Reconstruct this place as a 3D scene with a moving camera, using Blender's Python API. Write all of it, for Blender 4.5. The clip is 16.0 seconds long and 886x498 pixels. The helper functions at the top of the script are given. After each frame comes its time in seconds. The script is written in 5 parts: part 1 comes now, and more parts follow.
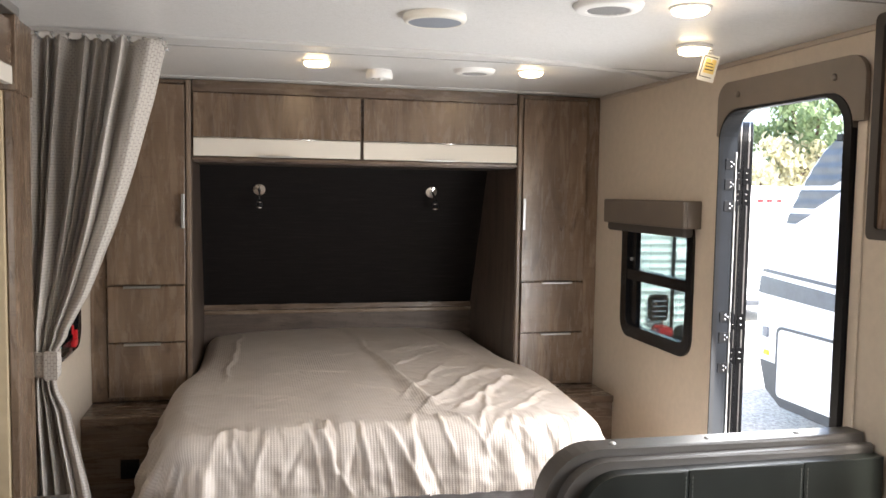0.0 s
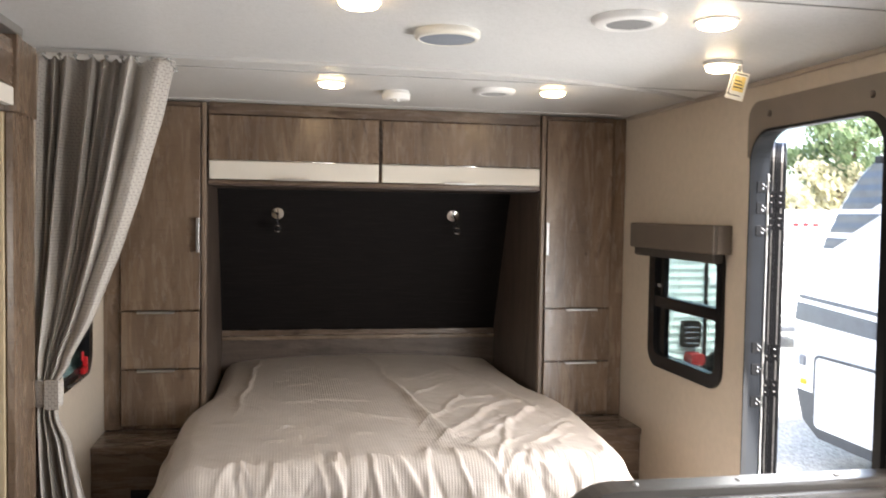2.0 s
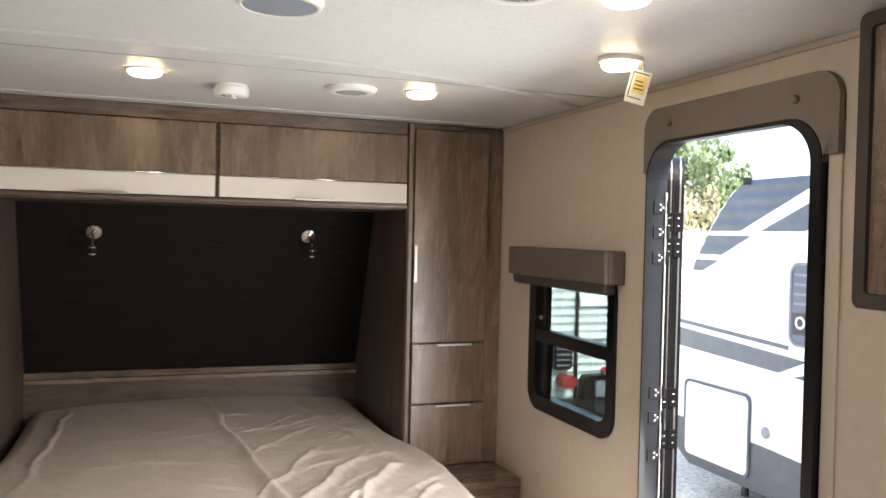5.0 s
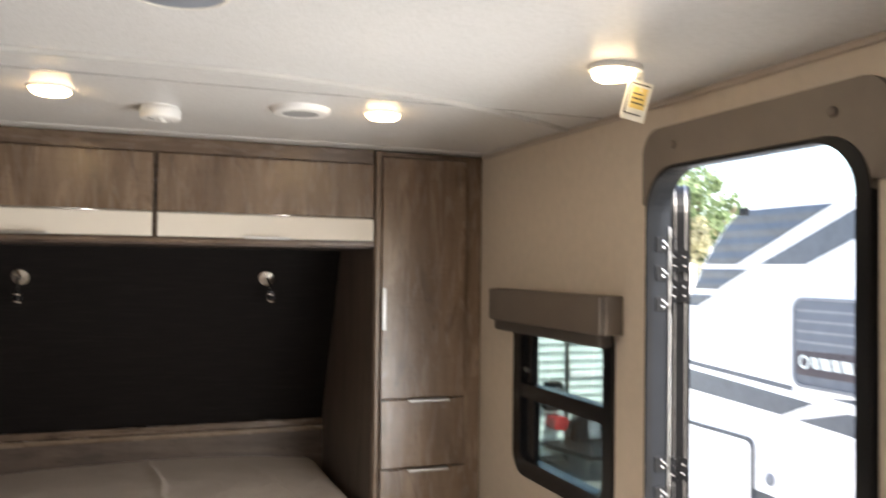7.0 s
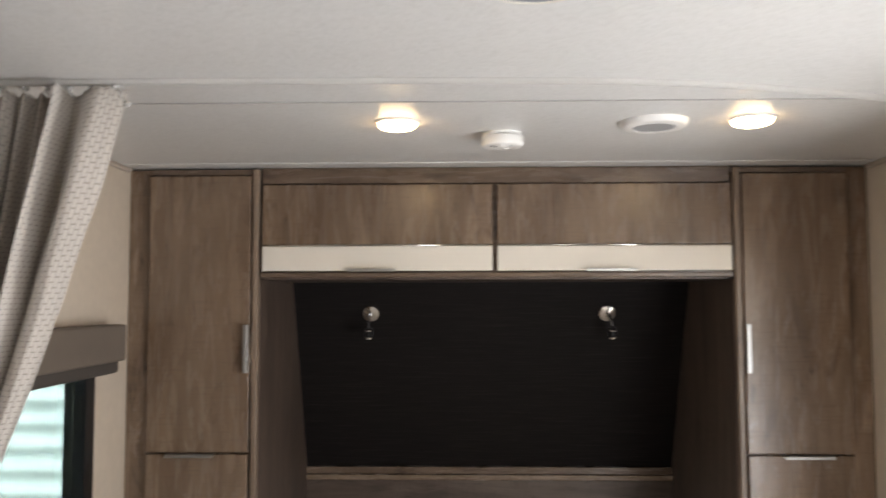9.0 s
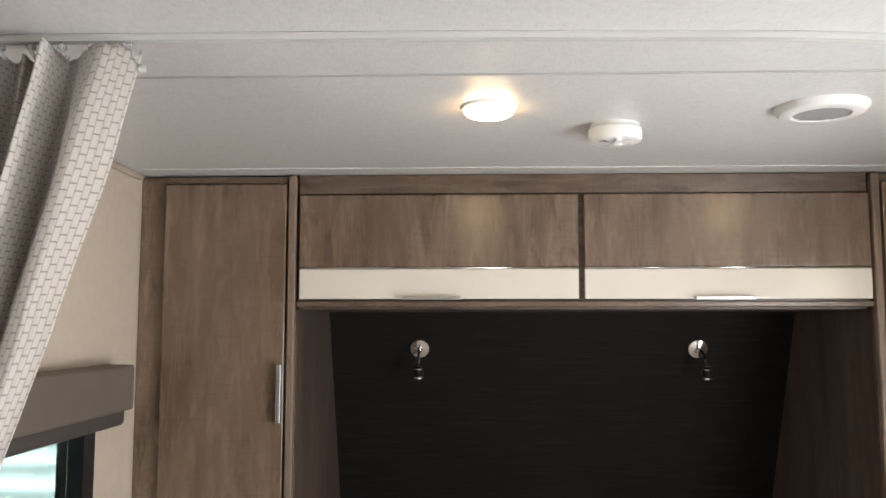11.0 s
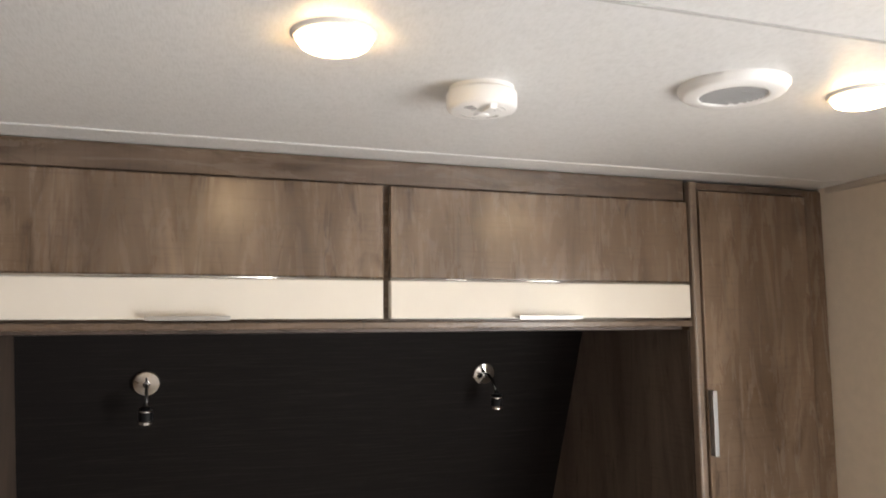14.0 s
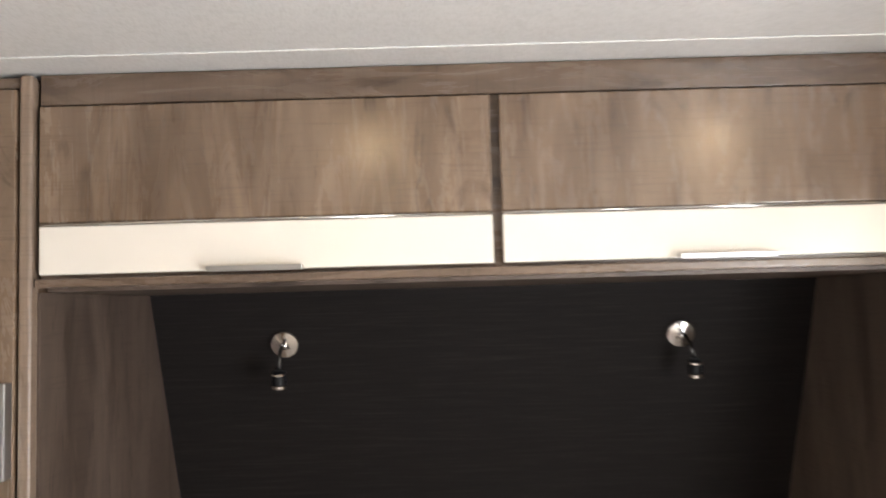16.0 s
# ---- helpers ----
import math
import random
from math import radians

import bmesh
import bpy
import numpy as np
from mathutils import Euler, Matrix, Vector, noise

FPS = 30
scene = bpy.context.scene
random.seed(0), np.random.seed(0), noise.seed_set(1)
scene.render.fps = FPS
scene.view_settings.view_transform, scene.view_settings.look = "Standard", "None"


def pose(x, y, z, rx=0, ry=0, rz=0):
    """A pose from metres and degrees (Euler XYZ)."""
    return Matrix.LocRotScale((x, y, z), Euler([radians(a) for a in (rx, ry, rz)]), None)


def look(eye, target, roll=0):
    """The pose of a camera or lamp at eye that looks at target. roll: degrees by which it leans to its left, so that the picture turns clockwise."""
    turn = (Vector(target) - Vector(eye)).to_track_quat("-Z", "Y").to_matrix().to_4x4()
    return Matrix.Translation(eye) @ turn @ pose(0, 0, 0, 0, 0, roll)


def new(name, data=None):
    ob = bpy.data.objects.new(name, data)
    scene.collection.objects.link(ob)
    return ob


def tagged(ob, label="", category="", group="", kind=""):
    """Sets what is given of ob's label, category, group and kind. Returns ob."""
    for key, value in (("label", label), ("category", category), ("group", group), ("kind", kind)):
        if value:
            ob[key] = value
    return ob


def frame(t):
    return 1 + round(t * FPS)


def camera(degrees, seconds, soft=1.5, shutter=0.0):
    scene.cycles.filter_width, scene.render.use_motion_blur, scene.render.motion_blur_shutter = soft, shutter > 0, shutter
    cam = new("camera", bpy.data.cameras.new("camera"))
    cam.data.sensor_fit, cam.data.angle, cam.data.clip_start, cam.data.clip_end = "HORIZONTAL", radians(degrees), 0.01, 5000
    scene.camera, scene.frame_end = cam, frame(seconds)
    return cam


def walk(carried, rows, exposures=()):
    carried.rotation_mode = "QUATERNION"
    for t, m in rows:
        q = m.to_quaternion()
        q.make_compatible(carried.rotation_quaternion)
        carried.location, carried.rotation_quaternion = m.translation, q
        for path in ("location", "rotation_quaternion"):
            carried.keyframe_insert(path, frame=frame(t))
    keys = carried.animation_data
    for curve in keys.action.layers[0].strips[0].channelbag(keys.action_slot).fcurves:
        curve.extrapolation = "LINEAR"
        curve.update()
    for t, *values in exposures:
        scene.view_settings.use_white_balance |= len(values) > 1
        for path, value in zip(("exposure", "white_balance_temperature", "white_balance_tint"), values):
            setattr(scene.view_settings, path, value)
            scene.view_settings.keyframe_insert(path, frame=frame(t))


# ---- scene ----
cam = camera(57.3, 16.0, shutter=0.7)
EXPOSURES = [(0, 2.55, 6380, 10), (3.0, 2.5, 6400, 10), (4.5, 2.49, 6440, 10), (7.0, 2.45, 6620, 10), (8.0, 2.22, 6480, 10), (9.0, 2.48, 6330, 10),
             (11.5, 2.75, 6180, 9), (13.0, 2.78, 6380, 10), (14.0, 2.84, 6430, 10), (14.5, 3.08, 6480, 10), (15.2, 3.14, 6220, 10), (16.0, 3.38, 6220, 10)]
PATH = [
    (0, (-0.491, -3.828, 1.497), (-0.038, -1.885, 1.355), 0.9),
    (0.5, (-0.479, -3.839, 1.496), (-0.05, -1.889, 1.371), 0.7),
    (1, (-0.467, -3.813, 1.489), (-0.049, -1.862, 1.355), 0.7),
    (1.5, (-0.448, -3.781, 1.491), (-0.032, -1.829, 1.364), 0.6),
    (2, (-0.418, -3.731, 1.498), (-0.04, -1.769, 1.413), 0.9),
    (2.5, (-0.387, -3.691, 1.501), (-0.111, -1.71, 1.46), 1.1),
    (3, (-0.376, -3.623, 1.497), (-0.158, -1.635, 1.447), 0.1),
    (3.5, (-0.385, -3.515, 1.504), (-0.058, -1.543, 1.444), -1.0),
    (4, (-0.384, -3.419, 1.523), (0.139, -1.49, 1.455), -0.4),
    (4.5, (-0.322, -3.348, 1.516), (0.305, -1.45, 1.459), 0.5),
    (4.7, (-0.287, -3.306, 1.516), (0.368, -1.417, 1.469), 1.0),
    (6.8, (-0.077, -2.922, 1.537), (0.677, -1.07, 1.552), 0.8),
    (7, (-0.053, -2.9, 1.547), (0.653, -1.029, 1.592), 0.7),
    (7.5, (0.019, -2.837, 1.572), (0.47, -0.893, 1.704), 0.7),
    (8, (0.038, -2.798, 1.577), (0.198, -0.809, 1.721), -0.3),
    (8.5, (-0.014, -2.706, 1.58), (-0.015, -0.71, 1.708), -0.6),
    (9, (-0.104, -2.638, 1.549), (-0.153, -0.642, 1.672), -0.1),
    (9.2, (-0.14, -2.592, 1.562), (-0.223, -0.595, 1.653), 0.3),
    (11.3, (-0.338, -2.114, 1.577), (-0.391, -0.124, 1.771), -0.2),
    (11.5, (-0.369, -2.066, 1.59), (-0.292, -0.077, 1.786), -0.4),
    (12, (-0.409, -1.966, 1.609), (-0.181, 0.008, 1.834), -0.7),
    (12.5, (-0.386, -1.814, 1.604), (-0.057, 0.141, 1.874), -0.9),
    (13, (-0.375, -1.729, 1.598), (0.13, 0.184, 1.886), 0.2),
    (13.5, (-0.427, -1.688, 1.614), (0.181, 0.199, 1.879), -0.1),
    (14, (-0.475, -1.653, 1.606), (0.212, 0.214, 1.816), -0.6),
    (14.5, (-0.447, -1.617, 1.594), (0.269, 0.244, 1.755), -0.7),
    (15, (-0.29, -1.566, 1.58), (0.19, 0.372, 1.701), -0.8),
    (15.5, (-0.141, -1.494, 1.5645), (0.053, 0.494, 1.6605), -1.7),
    (16, (-0.093, -1.352, 1.573), (-0.091, 0.643, 1.711), -1.6),
]
walk(cam, [(t, look(eye, target, roll)) for t, eye, target, roll in PATH], EXPOSURES)

# ---- world, sun and large lights ----
world = bpy.data.worlds.new("world")
scene.world = world
world.use_nodes = True
wn = world.node_tree
sky = wn.nodes.new("ShaderNodeTexSky")
sky.sky_type = "NISHITA"
sky.sun_disc = False
sky.dust_density, sky.ozone_density = 3.0, 0.9
SUN_EL, SUN_AZ = radians(50), radians(166)
sky.sun_elevation = SUN_EL
sky.sun_rotation = SUN_AZ
wn.nodes["Background"].inputs[1].default_value = 0.15
wn.links.new(sky.outputs[0], wn.nodes["Background"].inputs[0])
sun = new("sun", bpy.data.lights.new("sun", "SUN"))
sun.data.energy, sun.data.angle, sun.data.color = 3.3, radians(10), (1, 0.96, 0.9)
sun_dir = Vector((math.sin(SUN_AZ) * math.cos(SUN_EL), math.cos(SUN_AZ) * math.cos(SUN_EL), math.sin(SUN_EL)))
sun.matrix_world = look(sun_dir * 30, (0, 0, 0))



def area_light(name, eye, target, sx, sy, watts):
    """The sky's light in the opening of a door or window, and the slide-out's added fill."""
    ob = new(name, bpy.data.lights.new(name, "AREA"))
    ob.data.shape, ob.data.size, ob.data.size_y = "RECTANGLE", sx, sy
    ob.data.energy, ob.data.color = watts, (1.0, 0.985, 0.965)
    ob.matrix_world = look(eye, target)
    return ob


area_light("door_daylight", (1.175, -1.455, 0.90), (0.175, -1.35, 0.58), 0.60, 1.5, 6.4)
area_light("dinette_window_daylight", (1.165, -2.9, 1.11), (0.165, -2.75, 1.09), 1.40, 0.46, 3.8)
# added fill from the west to brighten the east side; its window is unseen
area_light("slide_added_fill", (-1.89, -2.9, 1.25), (-0.89, -2.75, 1.22), 1.15, 0.56, 2.2)

# ---- materials ----


def nodes_of(name):
    m = bpy.data.materials.new(name)
    m.use_nodes = True
    t = m.node_tree
    return m, t, t.nodes["Principled BSDF"]


def add(t, kind, **values):
    n = t.nodes.new(kind)
    for k, v in values.items():
        n.inputs[k].default_value = v
    return n


def coords(t, scale, source="Object"):
    c = t.nodes.new("ShaderNodeTexCoord")
    mp = add(t, "ShaderNodeMapping", Scale=scale)
    t.links.new(c.outputs[source], mp.inputs["Vector"])
    return mp


def ramp(t, source, stops):
    r = t.nodes.new("ShaderNodeValToRGB")
    e = r.color_ramp.elements
    while len(e) < len(stops):
        e.new(0.5)
    for el, (p, c) in zip(e, stops):
        el.position, el.color = p, (*c, 1)
    t.links.new(source, r.inputs[0])
    return r


def bump(t, bsdf, source, strength, distance):
    b = add(t, "ShaderNodeBump", Strength=strength, Distance=distance)
    t.links.new(source, b.inputs["Height"])
    t.links.new(b.outputs[0], bsdf.inputs["Normal"])
    return b


def plain(name, color, rough=0.5, metal=0.0, vary=0.12, scale=9.0, relief=0.15, fine=220.0, coat=0.0):
    """A plain surface with broad tone variation, fine relief and uneven gloss."""
    m, t, b = nodes_of(name)
    mp = coords(t, (1, 1, 1))
    n1 = add(t, "ShaderNodeTexNoise", Scale=scale, Detail=5.0, Roughness=0.6)
    n2 = add(t, "ShaderNodeTexNoise", Scale=fine, Detail=3.0)
    for n in (n1, n2):
        t.links.new(mp.outputs[0], n.inputs["Vector"])
    lo, hi = [tuple(max(0, c * f) for c in color) for f in (1 - vary, 1 + vary)]
    r = ramp(t, n1.outputs["Fac"], [(0.3, lo), (0.7, hi)])
    t.links.new(r.outputs[0], b.inputs["Base Color"])
    mr = add(t, "ShaderNodeMapRange", **{"To Min": max(0.02, rough - 0.06), "To Max": min(1, rough + 0.06)})
    t.links.new(n1.outputs["Fac"], mr.inputs["Value"])
    t.links.new(mr.outputs[0], b.inputs["Roughness"])
    b.inputs["Metallic"].default_value = metal
    b.inputs["Coat Weight"].default_value = coat
    if relief:
        bump(t, b, n2.outputs["Fac"], relief, 0.001)
    return m


def wood(name, dark, light, axis=2, rough=0.26):
    """Printed oak melamine: long grain along one axis, knots, and fine cross scratches."""
    m, t, b = nodes_of(name)
    stretch = [10.0, 10.0, 10.0]
    stretch[axis] = 1.5
    mp = coords(t, stretch)
    info = t.nodes.new("ShaderNodeObjectInfo")
    off = t.nodes.new("ShaderNodeVectorMath")
    off.operation = "SCALE"
    comb = add(t, "ShaderNodeCombineXYZ", X=17.0, Y=5.0, Z=9.0)
    t.links.new(comb.outputs[0], off.inputs[0])
    t.links.new(info.outputs["Random"], off.inputs["Scale"])
    sm = t.nodes.new("ShaderNodeVectorMath")
    t.links.new(mp.outputs[0], sm.inputs[0])
    t.links.new(off.outputs[0], sm.inputs[1])
    broad = add(t, "ShaderNodeTexNoise", Scale=0.85, Detail=5.0, Roughness=0.66, Distortion=1.1)
    grain = add(t, "ShaderNodeTexNoise", Scale=2.6, Detail=9.0, Roughness=0.7, Distortion=0.9)
    for n in (broad, grain):
        t.links.new(sm.outputs[0], n.inputs["Vector"])
    # fine saw scratches across the grain
    cross = [9.0, 9.0, 9.0]
    cross[axis] = 230.0
    cm = coords(t, cross)
    scr = add(t, "ShaderNodeTexNoise", Scale=1.0, Detail=3.0, Roughness=0.6)
    t.links.new(cm.outputs[0], scr.inputs["Vector"])
    # knots
    km = [11.0, 11.0, 11.0]
    km[axis] = 3.4
    kmp = coords(t, km)
    kn = add(t, "ShaderNodeTexNoise", Scale=1.0, Detail=6.0, Roughness=0.62, Distortion=1.3)
    ks = t.nodes.new("ShaderNodeVectorMath")
    t.links.new(kmp.outputs[0], ks.inputs[0])
    t.links.new(off.outputs[0], ks.inputs[1])
    t.links.new(ks.outputs[0], kn.inputs["Vector"])
    mid = tuple((a + c) / 2 for a, c in zip(dark, light))
    r1 = ramp(t, broad.outputs["Fac"], [(0.36, dark), (0.5, mid), (0.64, light)])
    r2 = ramp(t, grain.outputs["Fac"], [(0.26, (0.80, 0.785, 0.77)), (0.42, (0.96, 0.955, 0.95)), (0.62, (1.06, 1.055, 1.05))])
    r3 = ramp(t, scr.outputs["Fac"], [(0.33, (0.82, 0.81, 0.80)), (0.47, (1, 1, 1))])
    r4 = ramp(t, kn.outputs["Fac"], [(0.28, (0.44, 0.41, 0.385)), (0.37, (0.78, 0.765, 0.75)), (0.44, (1, 1, 1))])
    # thin wavy cracks, here and there
    crk = add(t, "ShaderNodeTexNoise", Scale=0.75, Detail=4.0, Roughness=0.55, Distortion=1.6)
    t.links.new(sm.outputs[0], crk.inputs["Vector"])
    r5 = ramp(t, crk.outputs["Fac"], [(0.478, (1, 1, 1)), (0.497, (0.40, 0.37, 0.34)), (0.518, (1, 1, 1))])
    where = ramp(t, kn.outputs["Fac"], [(0.54, (0, 0, 0)), (0.66, (1, 1, 1))])
    last = r1
    for r in (r2, r3, r4, r5):
        mx = t.nodes.new("ShaderNodeMix")
        mx.data_type, mx.blend_type = "RGBA", "MULTIPLY"
        mx.inputs["Factor"].default_value = 1.0
        t.links.new(last.outputs[2] if last.bl_idname == "ShaderNodeMix" else last.outputs[0], mx.inputs[6])
        t.links.new(r.outputs[0], mx.inputs[7])
        if r is r5:
            t.links.new(where.outputs[0], mx.inputs["Factor"])
        last = mx
    t.links.new(last.outputs[2], b.inputs["Base Color"])
    b.inputs["Coat Weight"].default_value = 0.5 if rough < 0.3 else 0.0
    b.inputs["Coat Roughness"].default_value = 0.22
    mr = add(t, "ShaderNodeMapRange", **{"To Min": rough - 0.06, "To Max": rough + 0.08})
    t.links.new(grain.outputs["Fac"], mr.inputs["Value"])
    t.links.new(mr.outputs[0], b.inputs["Roughness"])
    bump(t, b, grain.outputs["Fac"], 0.12, 0.0015)
    return m


OAK = wood("oak_vertical", (0.120, 0.079, 0.051), (0.216, 0.150, 0.101), 2)
OAK_X = wood("oak_horizontal", (0.095, 0.063, 0.044), (0.17, 0.12, 0.086), 0)
OAK_Y = wood("oak_lengthwise", (0.118, 0.077, 0.052), (0.21, 0.15, 0.106), 1)
# darker copies of the oak: the alcove's shade is put into their colour
OAK_SHADED = wood("shaded_oak", (0.062, 0.043, 0.033), (0.118, 0.086, 0.066), 2, rough=0.45)
OAK_SHADED_X = wood("shaded_oak_horizontal", (0.062, 0.043, 0.033), (0.118, 0.086, 0.066), 0, rough=0.45)
OAK_LEDGE = wood("oak_ledge_strip", (0.16, 0.112, 0.078), (0.25, 0.182, 0.13), 0)
OAK_EDGE = wood("oak_edge_trim", (0.15, 0.107, 0.077), (0.25, 0.185, 0.135), 2, rough=0.35)
WHITE_GLOSS = plain("white_gloss_laminate", (0.72, 0.67, 0.59), 0.16, vary=0.02, relief=0.02)
CHROME = plain("chrome", (0.78, 0.77, 0.75), 0.1, 1.0, vary=0.04, relief=0.0)
GUNMETAL = plain("dark_gunmetal", (0.10, 0.098, 0.095), 0.28, 1.0, vary=0.1, relief=0.02)
ALU = plain("brushed_aluminium", (0.50, 0.49, 0.475), 0.40, 1.0, vary=0.08, relief=0.05)
BLACK = plain("black_powder_coat", (0.007, 0.007, 0.008), 0.42, vary=0.25, relief=0.06)
BLACK.node_tree.nodes["Principled BSDF"].inputs["Specular IOR Level"].default_value = 0.22
JAMB = plain("slate_anodised_jamb", (0.010, 0.0115, 0.0145), 0.38, vary=0.2)
JAMB.node_tree.nodes["Principled BSDF"].inputs["Specular IOR Level"].default_value = 0.18
BLACK_GLOSS = plain("black_gloss_plastic", (0.007, 0.0075, 0.009), 0.24, vary=0.2, relief=0.04)
BLACK_SOFT = plain("black_rubber", (0.006, 0.006, 0.007), 0.6, vary=0.2)
BLACK_SOFT.node_tree.nodes["Principled BSDF"].inputs["Specular IOR Level"].default_value = 0.25
WHITE_PLASTIC = plain("white_plastic", (0.78, 0.77, 0.75), 0.38, vary=0.03, relief=0.04)
IVORY_PLASTIC = plain("ivory_plastic", (0.72, 0.69, 0.62), 0.4, vary=0.03, relief=0.04)
TRACK = plain("matt_white_track", (0.56, 0.55, 0.53), 0.45, vary=0.03, relief=0.02)
JOINT = plain("grey_joint_strip", (0.40, 0.39, 0.375), 0.5, vary=0.05)
VENT_GREY = plain("pale_grey_vent_plastic", (0.46, 0.45, 0.44), 0.5, vary=0.05)
SLAT_GREY = plain("mid_grey_slat_plastic", (0.30, 0.295, 0.29), 0.5, vary=0.05)
DUCT = plain("grey_duct", (0.09, 0.09, 0.095), 0.7)
GRILLE = plain("grey_grille", (0.17, 0.18, 0.2), 0.6, vary=0.1)
VINYL = plain("grey_vinyl", (0.075, 0.066, 0.058), 0.34, vary=0.12, fine=380, relief=0.3)
VALANCE = plain("taupe_vinyl", (0.125, 0.1, 0.079), 0.55, vary=0.1, fine=420, relief=0.35)
HEADER_VINYL = plain("padded_taupe_vinyl", (0.16, 0.13, 0.104), 0.5, vary=0.1, fine=420, relief=0.35)
SHADE = plain("dark_roller_shade", (0.05, 0.041, 0.034), 0.75, vary=0.1)
LEATHER = plain("black_green_vinyl", (0.013, 0.015, 0.0125), 0.33, vary=0.25, fine=300, relief=0.35)
THREAD = plain("grey_thread", (0.12, 0.12, 0.105), 0.8)
DARK_RED = plain("faded_red_plastic", (0.24, 0.014, 0.016), 0.5)
RED = plain("red_plastic", (0.55, 0.015, 0.02), 0.35)
BEIGE_WALL = plain("beige_wall_vinyl", (0.53, 0.447, 0.355), 0.62, vary=0.05, scale=30, fine=500, relief=0.25)
TAN_WALL = plain("tan_wall_board", (0.44, 0.345, 0.215), 0.6, vary=0.08, scale=18, fine=500, relief=0.2)
TRIM = plain("beige_ceiling_moulding", (0.40, 0.335, 0.275), 0.5, vary=0.06)
FLOOR = wood("floor_vinyl_plank", (0.13, 0.1, 0.075), (0.22, 0.17, 0.13), 1)
PLASTIC_FILM = plain("grey_plastic_film", (0.42, 0.41, 0.41), 0.18, vary=0.2, scale=14, fine=60, relief=0.8)
GELCOAT = plain("white_gelcoat", (0.8, 0.8, 0.8), 0.3, vary=0.03, relief=0.03)
GRAPHIC = plain("slate_graphic", (0.072, 0.083, 0.10), 0.35, vary=0.15)
SKIRT = plain("dark_skirt", (0.05, 0.056, 0.066), 0.45, vary=0.15)
SIDING = plain("pale_corrugated_siding", (0.60, 0.66, 0.64), 0.35, vary=0.05)
TYRE = plain("tyre_rubber", (0.02, 0.02, 0.02), 0.8)
BARK = plain("bark", (0.09, 0.065, 0.045), 0.9, vary=0.3, relief=0.8, fine=30)


def ceiling_material():
    """White ceiling board with a woven paper relief."""
    m, t, b = nodes_of("white_ceiling_board")
    mp = coords(t, (1, 1, 1))
    a = add(t, "ShaderNodeTexNoise", Scale=75.0, Detail=6.0, Roughness=0.68, Distortion=0.6)
    c = add(t, "ShaderNodeTexNoise", Scale=5.0, Detail=4.0)
    st = coords(t, (420, 60, 60))
    w = add(t, "ShaderNodeTexNoise", Scale=1.0, Detail=2.0)
    t.links.new(st.outputs[0], w.inputs["Vector"])
    for n in (a, c):
        t.links.new(mp.outputs[0], n.inputs["Vector"])
    mix = t.nodes.new("ShaderNodeMath")
    mix.operation = "ADD"
    t.links.new(a.outputs["Fac"], mix.inputs[0])
    t.links.new(w.outputs["Fac"], mix.inputs[1])
    half = t.nodes.new("ShaderNodeMath")
    half.operation = "MULTIPLY"
    half.inputs[1].default_value = 0.5
    t.links.new(mix.outputs[0], half.inputs[0])
    r = ramp(t, half.outputs[0], [(0.36, (0.575, 0.57, 0.555)), (0.56, (0.665, 0.66, 0.65))])
    t.links.new(r.outputs[0], b.inputs["Base Color"])
    b.inputs["Roughness"].default_value = 0.36
    b.inputs["Specular IOR Level"].default_value = 0.4
    bump(t, b, half.outputs[0], 0.35, 0.0012)
    return m


CEILING = ceiling_material()


def linen_dark():
    """Almost black board with a horizontal woven streak."""
    m, t, b = nodes_of("black_brown_linen_board")
    mp = coords(t, (6, 60, 300))
    a = add(t, "ShaderNodeTexNoise", Scale=1.0, Detail=5.0, Roughness=0.7)
    t.links.new(mp.outputs[0], a.inputs["Vector"])
    r = ramp(t, a.outputs["Fac"], [(0.34, (0.0088, 0.0076, 0.0074)), (0.53, (0.0125, 0.0105, 0.0100)), (0.74, (0.026, 0.0218, 0.0205))])
    t.links.new(r.outputs[0], b.inputs["Base Color"])
    b.inputs["Roughness"].default_value = 0.6
    b.inputs["Specular IOR Level"].default_value = 0.1
    bump(t, b, a.outputs["Fac"], 0.3, 0.001)
    return m


LINEN = linen_dark()


